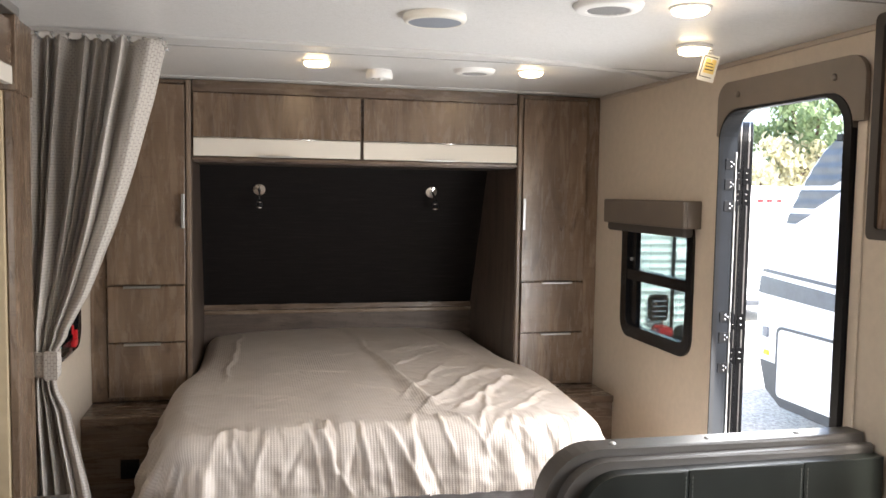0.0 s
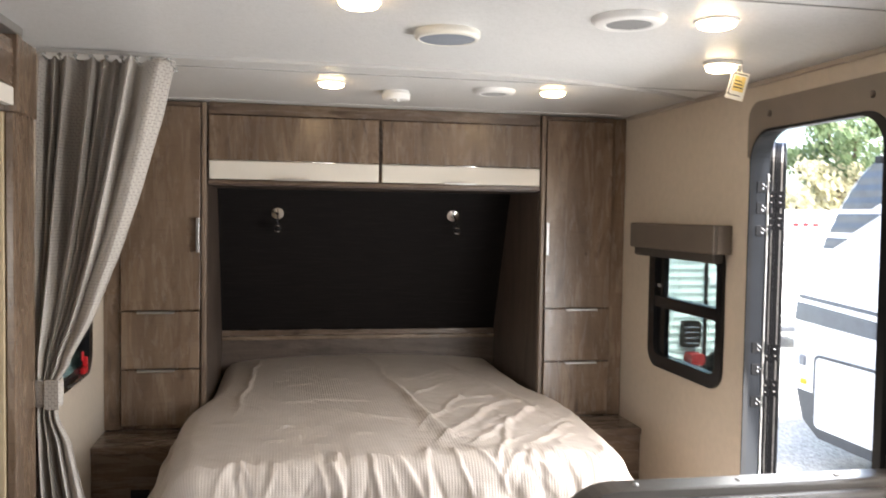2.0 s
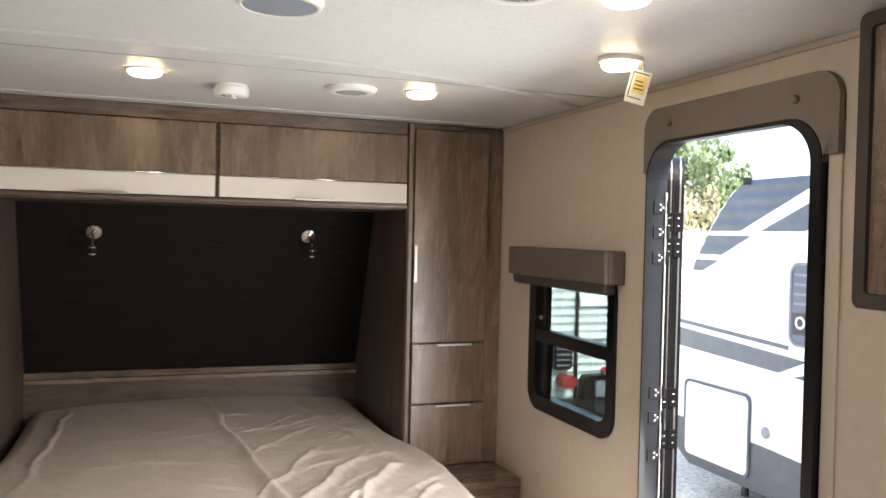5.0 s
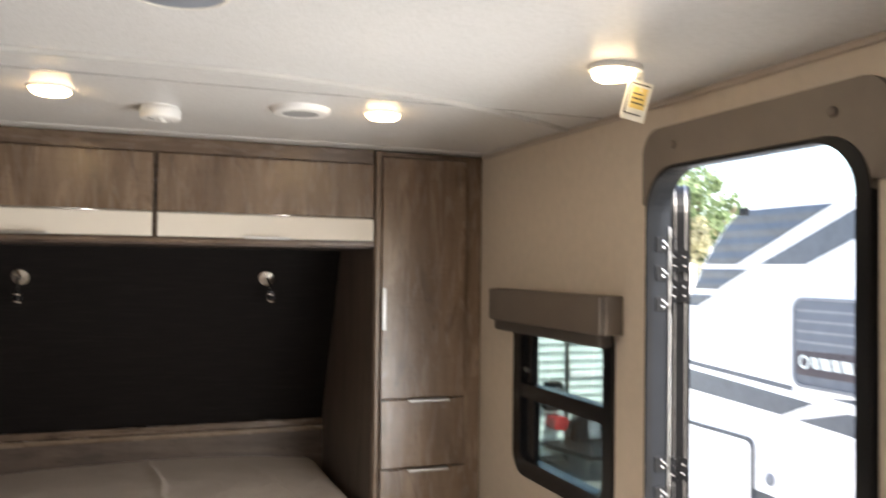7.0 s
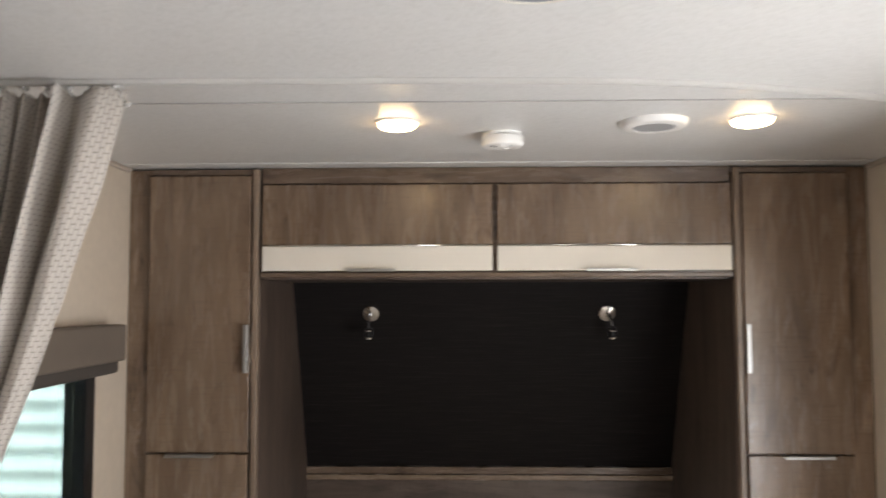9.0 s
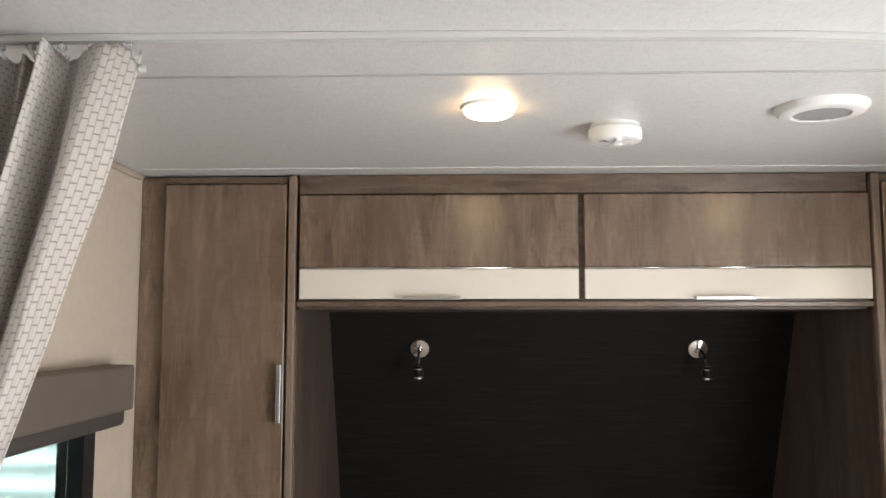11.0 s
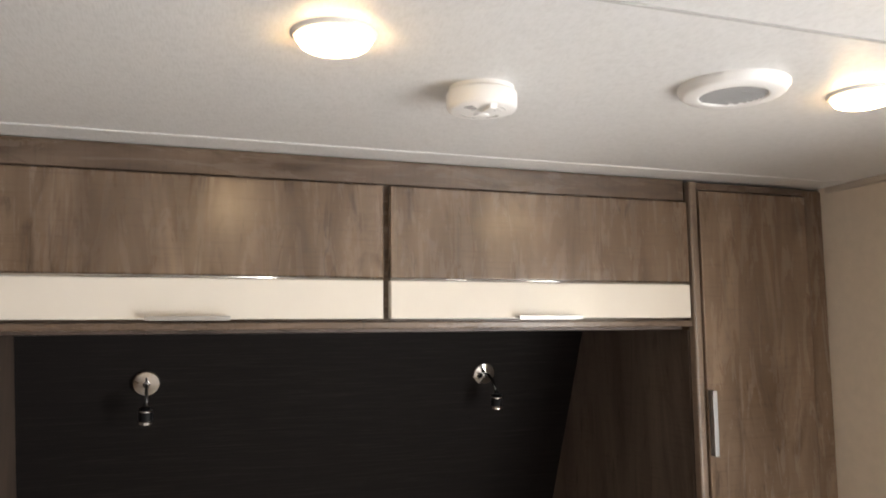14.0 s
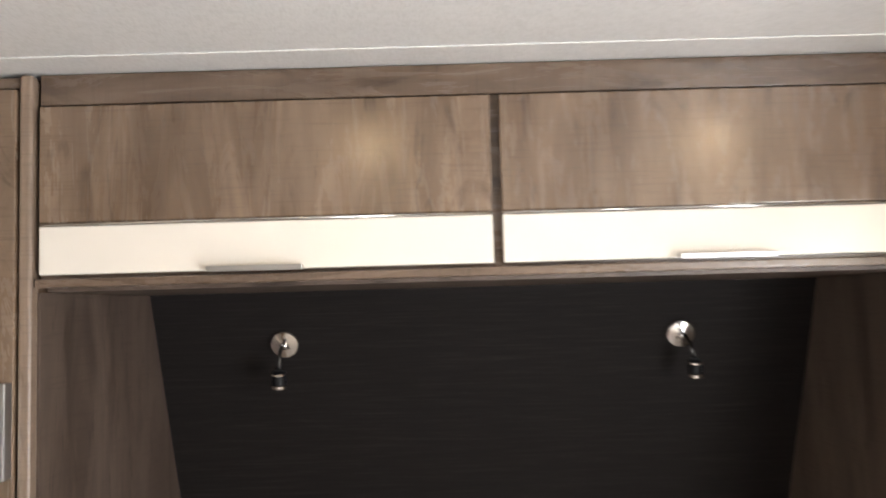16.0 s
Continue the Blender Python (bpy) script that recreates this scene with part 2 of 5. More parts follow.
def curtain_material():
    """Oatmeal curtain cloth with small staggered brick-like dashes (by its UV, in metres)."""
    m, t, b = nodes_of("oatmeal_curtain_cloth")
    mp = coords(t, (1, 1, 1), "UV")
    sep = t.nodes.new("ShaderNodeSeparateXYZ")
    t.links.new(mp.outputs[0], sep.inputs[0])

    def calc(op, a, b=None):
        n = t.nodes.new("ShaderNodeMath")
        n.operation = op
        for k, v in ((0, a), (1, b)):
            if v is None:
                continue
            if isinstance(v, (int, float)):
                n.inputs[k].default_value = v
            else:
                t.links.new(v, n.inputs[k])
        return n.outputs[0]

    col = calc("DIVIDE", sep.outputs[0], 0.0082)
    shift = calc("MULTIPLY", calc("MODULO", calc("FLOOR", col), 2.0), 0.5)
    run = calc("FRACT", calc("ADD", calc("DIVIDE", sep.outputs[1], 0.0200), shift))
    dash = calc("MULTIPLY", calc("LESS_THAN", run, 0.12), 0.58)
    edge = calc("MULTIPLY", calc("LESS_THAN", calc("FRACT", col), 0.17), 0.36)
    mark = calc("MAXIMUM", dash, edge)
    br = t.nodes.new("ShaderNodeMix")
    br.data_type = "RGBA"
    br.inputs[6].default_value = (0.48, 0.438, 0.392, 1)
    br.inputs[7].default_value = (0.105, 0.09, 0.08, 1)
    t.links.new(mark, br.inputs["Factor"])
    wv = add(t, "ShaderNodeTexNoise", Scale=900.0, Detail=2.0)
    t.links.new(mp.outputs[0], wv.inputs["Vector"])
    t.links.new(br.outputs[2], b.inputs["Base Color"])
    b.inputs["Roughness"].default_value = 0.9
    b.inputs["Sheen Weight"].default_value = 0.25
    bump(t, b, wv.outputs["Fac"], 0.4, 0.001)
    return m


def bedspread_material():
    """Champagne bedspread with a fine waffle weave and a slight sheen (by its UV, in metres)."""
    m, t, b = nodes_of("champagne_waffle_bedspread")
    mp = coords(t, (1, 1, 1), "UV")
    ws = []
    for axis in ("X", "Y"):
        w = add(t, "ShaderNodeTexWave", Scale=30.0 if axis == "X" else 46.0, Distortion=0.5, Detail=1.0)
        w.inputs["Detail Scale"].default_value = 4.0
        w.bands_direction = axis
        t.links.new(mp.outputs[0], w.inputs["Vector"])
        ws.append(w)
    # lengthwise ribs, with weaker cross threads between them
    soft = add(t, "ShaderNodeMapRange", **{"To Min": 0.62, "To Max": 1.0})
    t.links.new(ws[1].outputs["Fac"], soft.inputs["Value"])
    mul = t.nodes.new("ShaderNodeMath")
    mul.operation = "MULTIPLY"
    t.links.new(ws[0].outputs["Fac"], mul.inputs[0])
    t.links.new(soft.outputs[0], mul.inputs[1])
    n = add(t, "ShaderNodeTexNoise", Scale=6.0, Detail=6.0, Roughness=0.6)
    t.links.new(mp.outputs[0], n.inputs["Vector"])
    r = ramp(t, n.outputs["Fac"], [(0.3, (0.50, 0.432, 0.37)), (0.7, (0.585, 0.512, 0.445))])
    r2 = ramp(t, mul.outputs[0], [(0.0, (0.95, 0.945, 0.94)), (0.6, (1.02, 1.02, 1.02))])
    mx = t.nodes.new("ShaderNodeMix")
    mx.data_type, mx.blend_type = "RGBA", "MULTIPLY"
    mx.inputs["Factor"].default_value = 1.0
    t.links.new(r.outputs[0], mx.inputs[6])
    t.links.new(r2.outputs[0], mx.inputs[7])
    t.links.new(mx.outputs[2], b.inputs["Base Color"])
    b.inputs["Roughness"].default_value = 0.48
    bump(t, b, mul.outputs[0], 0.32, 0.002)
    return m


def glow(name, color, strength):
    m, t, b = nodes_of(name)
    b.inputs["Base Color"].default_value = (0.9, 0.88, 0.82, 1)
    b.inputs["Emission Color"].default_value = (*color, 1)
    b.inputs["Emission Strength"].default_value = strength
    b.inputs["Roughness"].default_value = 0.3
    return m


def glass_material(name, tint=(0.93, 0.96, 0.95)):
    m, t, b = nodes_of(name)
    b.inputs["Base Color"].default_value = (*tint, 1)
    b.inputs["Roughness"].default_value = 0.01
    b.inputs["Transmission Weight"].default_value = 1.0
    b.inputs["IOR"].default_value = 1.45
    return m


def clear_plastic():
    m, t, b = nodes_of("clear_plastic")
    b.inputs["Base Color"].default_value = (0.92, 0.93, 0.92, 1)
    b.inputs["Roughness"].default_value = 0.12
    b.inputs["Transmission Weight"].default_value = 0.75
    return m


def ground_material():
    m, t, b = nodes_of("pale_gravel")
    mp = coords(t, (1, 1, 1))
    v = add(t, "ShaderNodeTexVoronoi", Scale=38.0)
    n = add(t, "ShaderNodeTexNoise", Scale=0.9, Detail=6.0)
    for q in (v, n):
        t.links.new(mp.outputs[0], q.inputs["Vector"])
    r = ramp(t, v.outputs["Color"], [(0.1, (0.34, 0.325, 0.30)), (0.9, (0.60, 0.58, 0.55))])
    r2 = ramp(t, n.outputs["Fac"], [(0.35, (0.72, 0.74, 0.7)), (0.65, (1, 1, 1))])
    mx = t.nodes.new("ShaderNodeMix")
    mx.data_type, mx.blend_type = "RGBA", "MULTIPLY"
    mx.inputs["Factor"].default_value = 1.0
    t.links.new(r.outputs[0], mx.inputs[6])
    t.links.new(r2.outputs[0], mx.inputs[7])
    t.links.new(mx.outputs[2], b.inputs["Base Color"])
    b.inputs["Roughness"].default_value = 0.9
    bump(t, b, v.outputs["Distance"], 0.8, 0.02)
    return m


def leaf_material(name, low, mid, high):
    """Thin leaves: part of the light passes through them."""
    m, t, b = nodes_of(name)
    g = t.nodes.new("ShaderNodeNewGeometry")
    r = ramp(t, g.outputs["Random Per Island"], [(0.0, low), (0.5, mid), (1.0, high)])
    t.links.new(r.outputs[0], b.inputs["Base Color"])
    b.inputs["Roughness"].default_value = 0.6
    tr = t.nodes.new("ShaderNodeBsdfTranslucent")
    t.links.new(r.outputs[0], tr.inputs["Color"])
    mx = add(t, "ShaderNodeMixShader", Fac=0.45)
    t.links.new(b.outputs[0], mx.inputs[1])
    t.links.new(tr.outputs[0], mx.inputs[2])
    t.links.new(mx.outputs[0], t.nodes["Material Output"].inputs["Surface"])
    return m


CLOTH = curtain_material()
SPREAD = bedspread_material()
LAMP_ON = glow("lit_warm_lens", (1.0, 0.76, 0.45), 4.4)
LAMP_EDGE = glow("lit_lens_edge", (1.0, 0.66, 0.31), 5.0)
LAMP_SOFT = glow("lit_warm_cover", (1.0, 0.76, 0.45), 2.6)
LAMP_BODY = plain("white_lamp_body", (0.8, 0.78, 0.74), 0.4, vary=0.02, relief=0.03)
GLASS = glass_material("tinted_window_glass", (0.19, 0.24, 0.23))
TINTED = glass_material("dark_reflecting_glass", (0.25, 0.28, 0.3))
CLEAR = clear_plastic()
GRAVEL = ground_material()
LEAVES = leaf_material("green_leaves", (0.11, 0.165, 0.07), (0.15, 0.205, 0.095), (0.20, 0.25, 0.13))
PALE_LEAVES = leaf_material("pale_golden_leaves", (0.36, 0.34, 0.20), (0.46, 0.43, 0.28), (0.56, 0.53, 0.37))
CARD = plain("white_card", (0.80, 0.78, 0.72), 0.6, vary=0.05)
YELLOW = plain("yellow_print", (0.80, 0.62, 0.22), 0.6)
INK = plain("dark_print", (0.05, 0.045, 0.04), 0.6)

# ---- mesh helpers ----


def link(name, bm, mat, parent=None, smooth=False):
    me = bpy.data.meshes.new(name)
    bmesh.ops.recalc_face_normals(bm, faces=bm.faces)
    bm.to_mesh(me)
    bm.free()
    me.materials.append(mat)
    if smooth:
        me.polygons.foreach_set("use_smooth", [True] * len(me.polygons))
    ob = new(name, me)
    if parent is not None:
        ob.parent = parent
    return ob


def part(name, bm, mat, parent, label="", smooth=False):
    ob = link(name, bm, mat, parent, smooth)
    if label:
        tagged(ob, label)
    return ob


def thing(name, label, category, group="", at=(0, 0, 0)):
    ob = new(name)
    ob.empty_display_size = 0.05
    ob.location = at
    return tagged(ob, label, category, group)


def box(x0, x1, y0, y1, z0, z1, bevel=0.0, bm=None, seg=2):
    """A box between six planes with rounded edges."""
    out = bm or bmesh.new()
    r = bmesh.ops.create_cube(out, size=1.0)
    vs = r["verts"]
    for v in vs:
        v.co = ((x0 + x1) / 2 + v.co.x * (x1 - x0), (y0 + y1) / 2 + v.co.y * (y1 - y0), (z0 + z1) / 2 + v.co.z * (z1 - z0))
    if bevel:
        es = list({e for v in vs for e in v.link_edges})
        bmesh.ops.bevel(out, geom=es, offset=bevel, segments=seg, affect="EDGES", profile=0.5)
    return out


def loop2(a0, a1, b0, b1, r, n=8):
    """A rounded rectangle in two coordinates, n+1 points a corner, anticlockwise from the (a1, b1) corner."""
    pts = []
    for k, (ca, cb) in enumerate(((a1 - r, b1 - r), (a0 + r, b1 - r), (a0 + r, b0 + r), (a1 - r, b0 + r))):
        for i in range(n + 1):
            w = math.pi / 2 * (k + i / n)
            pts.append((ca + r * math.cos(w), cb + r * math.sin(w)))
    return pts


def to3(axis, c, p):
    a, b = p
    return (c, a, b) if axis == "x" else (a, c, b) if axis == "y" else (a, b, c)


def ring(axis, c0, c1, outer, inner, closed=True, bm=None):
    """A frame between two loops of the same length, from c0 to c1 along the axis."""
    out = bm or bmesh.new()
    n = len(outer)
    rows = [[out.verts.new(to3(axis, c, p)) for p in lp] for lp, c in ((outer, c0), (outer, c1), (inner, c1), (inner, c0))]
    for i in range(n if closed else n - 1):
        j = (i + 1) % n
        for k in range(4):
            out.faces.new((rows[k][i], rows[k][j], rows[(k + 1) % 4][j], rows[(k + 1) % 4][i]))
    if not closed:
        for i in (0, n - 1):
            out.faces.new([rows[k][i] for k in range(4)])
    return out


def slab(axis, c0, c1, loop, bevel=0.0, bm=None):
    """A plate with the outline of a loop, its rims softened."""
    out = bm or bmesh.new()
    a = [out.verts.new(to3(axis, c0, p)) for p in loop]
    b = [out.verts.new(to3(axis, c1, p)) for p in loop]
    fa, fb = out.faces.new(a), out.faces.new(b)
    for i in range(len(loop)):
        j = (i + 1) % len(loop)
        out.faces.new((a[i], a[j], b[j], b[i]))
    if bevel:
        bmesh.ops.bevel(out, geom=list(fa.edges) + list(fb.edges), offset=bevel, segments=3, affect="EDGES", profile=0.5)
    return out


def lathe(profile, n=32, bm=None, m=None):
    """A turned shape round z from (radius, height) pairs."""
    out = bm or bmesh.new()
    rows = []
    for r, z in profile:
        if r < 1e-6:
            rows.append([out.verts.new((0, 0, z))])
        else:
            rows.append([out.verts.new((r * math.cos(2 * math.pi * i / n), r * math.sin(2 * math.pi * i / n), z)) for i in range(n)])
    for a, b in zip(rows, rows[1:]):
        for i in range(n):
            j = (i + 1) % n
            if len(a) == 1 and len(b) == 1:
                continue
            if len(a) == 1:
                out.faces.new((a[0], b[i], b[j]))
            elif len(b) == 1:
                out.faces.new((a[i], a[j], b[0]))
            else:
                out.faces.new((a[i], a[j], b[j], b[i]))
    if m is not None:
        bmesh.ops.transform(out, matrix=m, verts=[v for row in rows for v in row])
    return out


def tube(points, r, n=8, bm=None):
    """A round bar through points."""
    out = bm or bmesh.new()
    pts = [Vector(p) for p in points]
    rows = []
    for i, p in enumerate(pts):
        d = (pts[min(i + 1, len(pts) - 1)] - pts[max(i - 1, 0)]).normalized()
        u = d.orthogonal().normalized() if not rows else (prev - d * prev.dot(d)).normalized()
        prev = u
        w = d.cross(u)
        rows.append([out.verts.new(p + r * (math.cos(2 * math.pi * k / n) * u + math.sin(2 * math.pi * k / n) * w)) for k in range(n)])
    for a, b in zip(rows, rows[1:]):
        for k in range(n):
            out.faces.new((a[k], a[(k + 1) % n], b[(k + 1) % n], b[k]))
    out.faces.new(rows[0])
    out.faces.new(rows[-1])
    return out


def structure(name, bm, mat, label, smooth=False):
    return tagged(link(name, bm, mat, None, smooth), label, kind="structure")


# ---- the shell ----
HALF, TOP, BACK = 1.20, 1.98, -5.6
W = 0.045
DOOR_Y0, DOOR_Y1, DOOR_TOP = -1.812, -1.100, 1.825
WIN_Y0, WIN_Y1, WIN_Z0, WIN_Z1 = -0.947, -0.325, 0.846, 1.40
WEST_Y1 = -0.26

structure("floor", box(-HALF, HALF, BACK, 1.1, -0.06, 0.0), FLOOR, "dark wood-look vinyl plank floor")
bm = box(-1.95, HALF + W, BACK - W, 1.1, TOP, TOP + 0.05)
structure("ceiling", bm, CEILING, "white textured ceiling board of the trailer")

bm = box(HALF, HALF + W, -2.15, DOOR_Y0, 0, TOP)
box(HALF, HALF + W, -3.65, -2.15, 0, 0.86, bm=bm)
box(HALF, HALF + W, -3.65, -2.15, 1.36, TOP, bm=bm)
box(HALF, HALF + W, BACK, -3.65, 0, TOP, bm=bm)
box(HALF, HALF + W, DOOR_Y0, DOOR_Y1, DOOR_TOP, TOP, bm=bm)
box(HALF, HALF + W, DOOR_Y1, WIN_Y0, 0, TOP, bm=bm)
box(HALF, HALF + W, WIN_Y0, WIN_Y1, 0, WIN_Z0, bm=bm)
box(HALF, HALF + W, WIN_Y0, WIN_Y1, WIN_Z1, TOP, bm=bm)
box(HALF, HALF + W, WIN_Y1, 1.1, 0, TOP, bm=bm)
structure("wall_east", bm, BEIGE_WALL, "beige vinyl side wall with windows and the entry door")
bm = box(-HALF - W, -HALF, -1.36, WIN_Y0, 0, TOP)
box(-HALF - W, -HALF, WIN_Y0, WEST_Y1, 0, WIN_Z0, bm=bm)
box(-HALF - W, -HALF, WIN_Y0, WEST_Y1, WIN_Z1, TOP, bm=bm)
box(-HALF - W, -HALF, WEST_Y1, 1.1, 0, TOP, bm=bm)
structure("wall_west", bm, BEIGE_WALL, "beige vinyl side wall with an escape window")
structure("wall_north", box(-HALF, HALF, 1.1, 1.1 + W, 0, TOP), BEIGE_WALL, "closed nose wall behind the bed")
structure("wall_south", box(-1.95, HALF, BACK - W, BACK, 0, TOP), BEIGE_WALL, "plain beige end wall behind the camera")

# slide-out room along the west side, from the curtain backwards
structure("slide_wall_north", box(-1.90, -1.1515, -1.40, -1.365, 0, 1.829), TAN_WALL, "tan end wall of the slide-out room")
# the opening in this wall is made up to hold the fill lamp
bm = box(-1.95, -1.90, BACK, -1.365, 0, 0.95)
box(-1.95, -1.90, BACK, -3.5, 0.95, 1.55, bm=bm)
box(-1.95, -1.90, -2.3, -1.365, 0.95, 1.55, bm=bm)
box(-1.95, -1.90, BACK, -1.365, 1.55, TOP, bm=bm)
structure("slide_wall_west", bm, TAN_WALL, "tan outer wall of the slide-out room with an added, unseen opening")
structure("slide_ceiling", box(-1.90, -1.15, BACK, -1.40, 1.80, 1.83), CEILING, "low white ceiling of the slide-out room")
structure("slide_floor", box(-1.90, -HALF, BACK, -1.365, -0.06, 0.0), FLOOR, "dark plank floor of the slide-out room")
structure("trim_slide_corner", box(-1.203, -1.1525, -1.412, -1.40, 0, 1.751, 0.004), TAN_WALL, "tan corner strip on the slide-out wall")

# ceiling joints and edge trims
for y, name in ((-0.893, "front"), (-2.08, "rear")):
    bm = box(-HALF, HALF, y - 0.0025, y + 0.0025, TOP - 0.003, TOP - 0.0002, 0.0008)
    structure("trim_ceiling_joint_" + name, bm, JOINT, "thin white cover strip on a ceiling board joint")
structure("trim_ceiling_front", box(-HALF + 0.016, HALF - 0.016, -0.105, -0.027, TOP - 0.003, TOP - 0.0002, 0.001), CEILING, "white strip between ceiling and overhead cabinets")
structure("trim_ceiling_east", box(HALF - 0.013, HALF, BACK, -0.03, TOP - 0.017, TOP, 0.004), TRIM, "slim beige moulding between side wall and ceiling")
structure("trim_ceiling_west", box(-HALF, -HALF + 0.013, -1.19, -0.03, TOP - 0.017, TOP, 0.004), TRIM, "slim beige moulding between side wall and ceiling")

# ---- bed alcove: overhead cabinet, wardrobes, night stands ----


def handle_bar(x0, x1, z, y, parent, vertical=False):
    """A thin aluminium edge pull, a lip with a folded front."""
    if vertical:
        b = box(x0 - 0.004, x0 + 0.004, y - 0.022, y, z[0], z[1], 0.0015)
        box(x0 - 0.009, x0 + 0.003, y - 0.024, y - 0.02, z[0], z[1], 0.001, b)
    else:
        b = box(x0, x1, y - 0.022, y, z - 0.002, z + 0.003, 0.001)
        box(x0, x1, y - 0.025, y - 0.021, z - 0.006, z + 0.003, 0.001, b)
    return part("handle", b, ALU, parent, "slim brushed aluminium edge pull")


overhead = thing("overhead_cabinet", "long oak-look overhead cabinet with a white lower band above the bed", "cabinet", at=(0, 0, 1.63))


def under(parent, ob):
    """Keeps a mesh built in world places where it is under a thing that stands elsewhere."""
    ob.matrix_parent_inverse = Matrix.Translation(parent.location).inverted()
    return ob


def wpart(name, bm_, mat, parent, label="", smooth=False):
    return under(parent, part(name, bm_, mat, parent, label, smooth))


wpart("body", box(-0.765, 0.765, 0.003, 0.50, 1.632, 1.965), OAK_X, overhead)
wpart("top_rail", box(-0.762, 0.762, -0.008, 0.003, 1.926, 1.9785, 0.0015), OAK_X, overhead, "horizontal grained rail under the ceiling")
wpart("bottom_rail", box(-0.764, 0.764, -0.022, 0.02, 1.619, 1.634, 0.003), OAK_X, overhead)
wpart("underside", box(-0.762, 0.762, 0.02, 0.508, 1.613, 1.6315), OAK_SHADED, overhead, "oak underside panel with shade in its colour")
for x0, x1, hx in ((-0.757, -0.008, -0.475), (0.008, 0.760, 0.293)):
    d = wpart("door", box(x0, x1, -0.022, 0.0, 1.726, 1.921, 0.0025), OAK, overhead)
    part("chrome_strip", tube([(x0, -0.0212, 1.723), (x1, -0.0212, 1.723)], 0.0023, 14), CHROME, d, "mirror-bright chrome inlay strip", True)
    part("white_band", box(x0, x1, -0.022, 0.0, 1.640, 1.720, 0.0025), WHITE_GLOSS, d, "glossy white lower band of the cabinet door")
    handle_bar(hx, hx + 0.155, 1.643, -0.022, d)


def wardrobe(side):
    """A tall cupboard with one door over two drawers. side: -1 west, 1 east."""
    where = "beside the bed under the ceiling"
    w = thing("wardrobe", "tall oak-look wardrobe with two drawers " + where, "wardrobe", "wardrobes beside the bed", at=(side * 0.97, 0.2, 0.53))

    def sx(a, b):
        return (a, b) if side > 0 else (-b, -a)

    body = box(*sx(0.772, 1.198), 0.0, 0.70, 0.53, 1.975)
    wpart("body", body, OAK, w)
    wpart("filler", box(*sx(1.131, 1.198), -0.006, 0.0, 0.53, 1.97, 0.001), OAK, w)
    wpart("top_rail", box(*sx(0.79, 1.130), -0.012, 0.0, 1.956, 1.974, 0.001), OAK_X, w)
    wpart("edge_post", box(*sx(0.767, 0.789), -0.026, 0.0, 0.53, 1.975, 0.006, seg=3), OAK_EDGE, w, "rounded lighter edge profile")
    door = wpart("door", box(*sx(0.794, 1.125), -0.026, -0.002, 1.060, 1.951, 0.0025), OAK, w)
    handle_bar(side * 0.8, 0, (1.314, 1.467), -0.026, door, True)
    for z0, z1 in ((0.803, 1.053), (0.550, 0.796)):
        drawer = wpart("drawer", box(*sx(0.796, 1.124), -0.026, -0.002, z0, z1, 0.0025), OAK, w)
        a, b = sx(0.900, 1.056)
        handle_bar(a, b, z1 - 0.001, -0.024, drawer)
    return w


wardrobe(-1)
wardrobe(1)


def night_stand(side):
    n = thing("night_stand", "low oak-look night stand shelf under the wardrobe", "night stand", "night stands", at=(side * 0.97, -0.1, 0.0))

    def sx(a, b):
        return (a, b) if side > 0 else (-b, -a)

    wpart("top", box(*sx(0.765, 1.198), -0.262, 0.70, 0.493, 0.526, 0.003), OAK_X, n)
    wpart("front_panel", box(*sx(0.765, 1.198), -0.25, -0.232, 0.0, 0.493, 0.002), OAK_X, n)
    wpart("side_panel", box(*sx(0.765, 0.783), -0.232, 0.70, 0.0, 0.493), OAK, n)
    return n


night_stand(-1)
night_stand(1)

# sloping padded board behind the bed, with side panels and ledge
alcove = thing("headboard", "dark linen-look sloping headboard panel with oak side panels", "headboard", at=(0, 0.8, 0.40))
SLOPE0, SLOPE1 = (0.822, 0.846), (0.505, 1.613)
bm = bmesh.new()
vs = [bm.verts.new(p) for p in ((-0.766, SLOPE0[0], SLOPE0[1]), (0.766, SLOPE0[0], SLOPE0[1]), (0.766, SLOPE1[0], SLOPE1[1]), (-0.766, SLOPE1[0], SLOPE1[1]))]
f = bm.faces.new(vs)
ex = bmesh.ops.extrude_face_region(bm, geom=[f])
bmesh.ops.translate(bm, vec=(0, 0.03, 0.012), verts=[v for v in ex["geom"] if isinstance(v, bmesh.types.BMVert)])
wpart("panel", bm, LINEN, alcove, "almost black woven board")
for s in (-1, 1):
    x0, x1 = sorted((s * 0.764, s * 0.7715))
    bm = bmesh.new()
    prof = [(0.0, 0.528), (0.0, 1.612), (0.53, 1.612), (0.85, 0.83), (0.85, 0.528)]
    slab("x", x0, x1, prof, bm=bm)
    wpart("side_panel", bm, OAK_SHADED, alcove, "oak alcove side panel darkened for shade")
wpart("ledge", box(-0.763, 0.763, 0.783, 0.83, 0.796, 0.818, 0.004), OAK_LEDGE, alcove, "lighter oak ledge strip")
wpart("upper_board", box(-0.763, 0.763, 0.798, 0.83, 0.819, 0.848, 0.002), OAK_X, alcove)
# darkened wood paints the light's falloff towards the head of the bed
wpart("lower_board", box(-0.763, 0.763, 0.805, 0.83, 0.40, 0.795), OAK_SHADED_X, alcove)


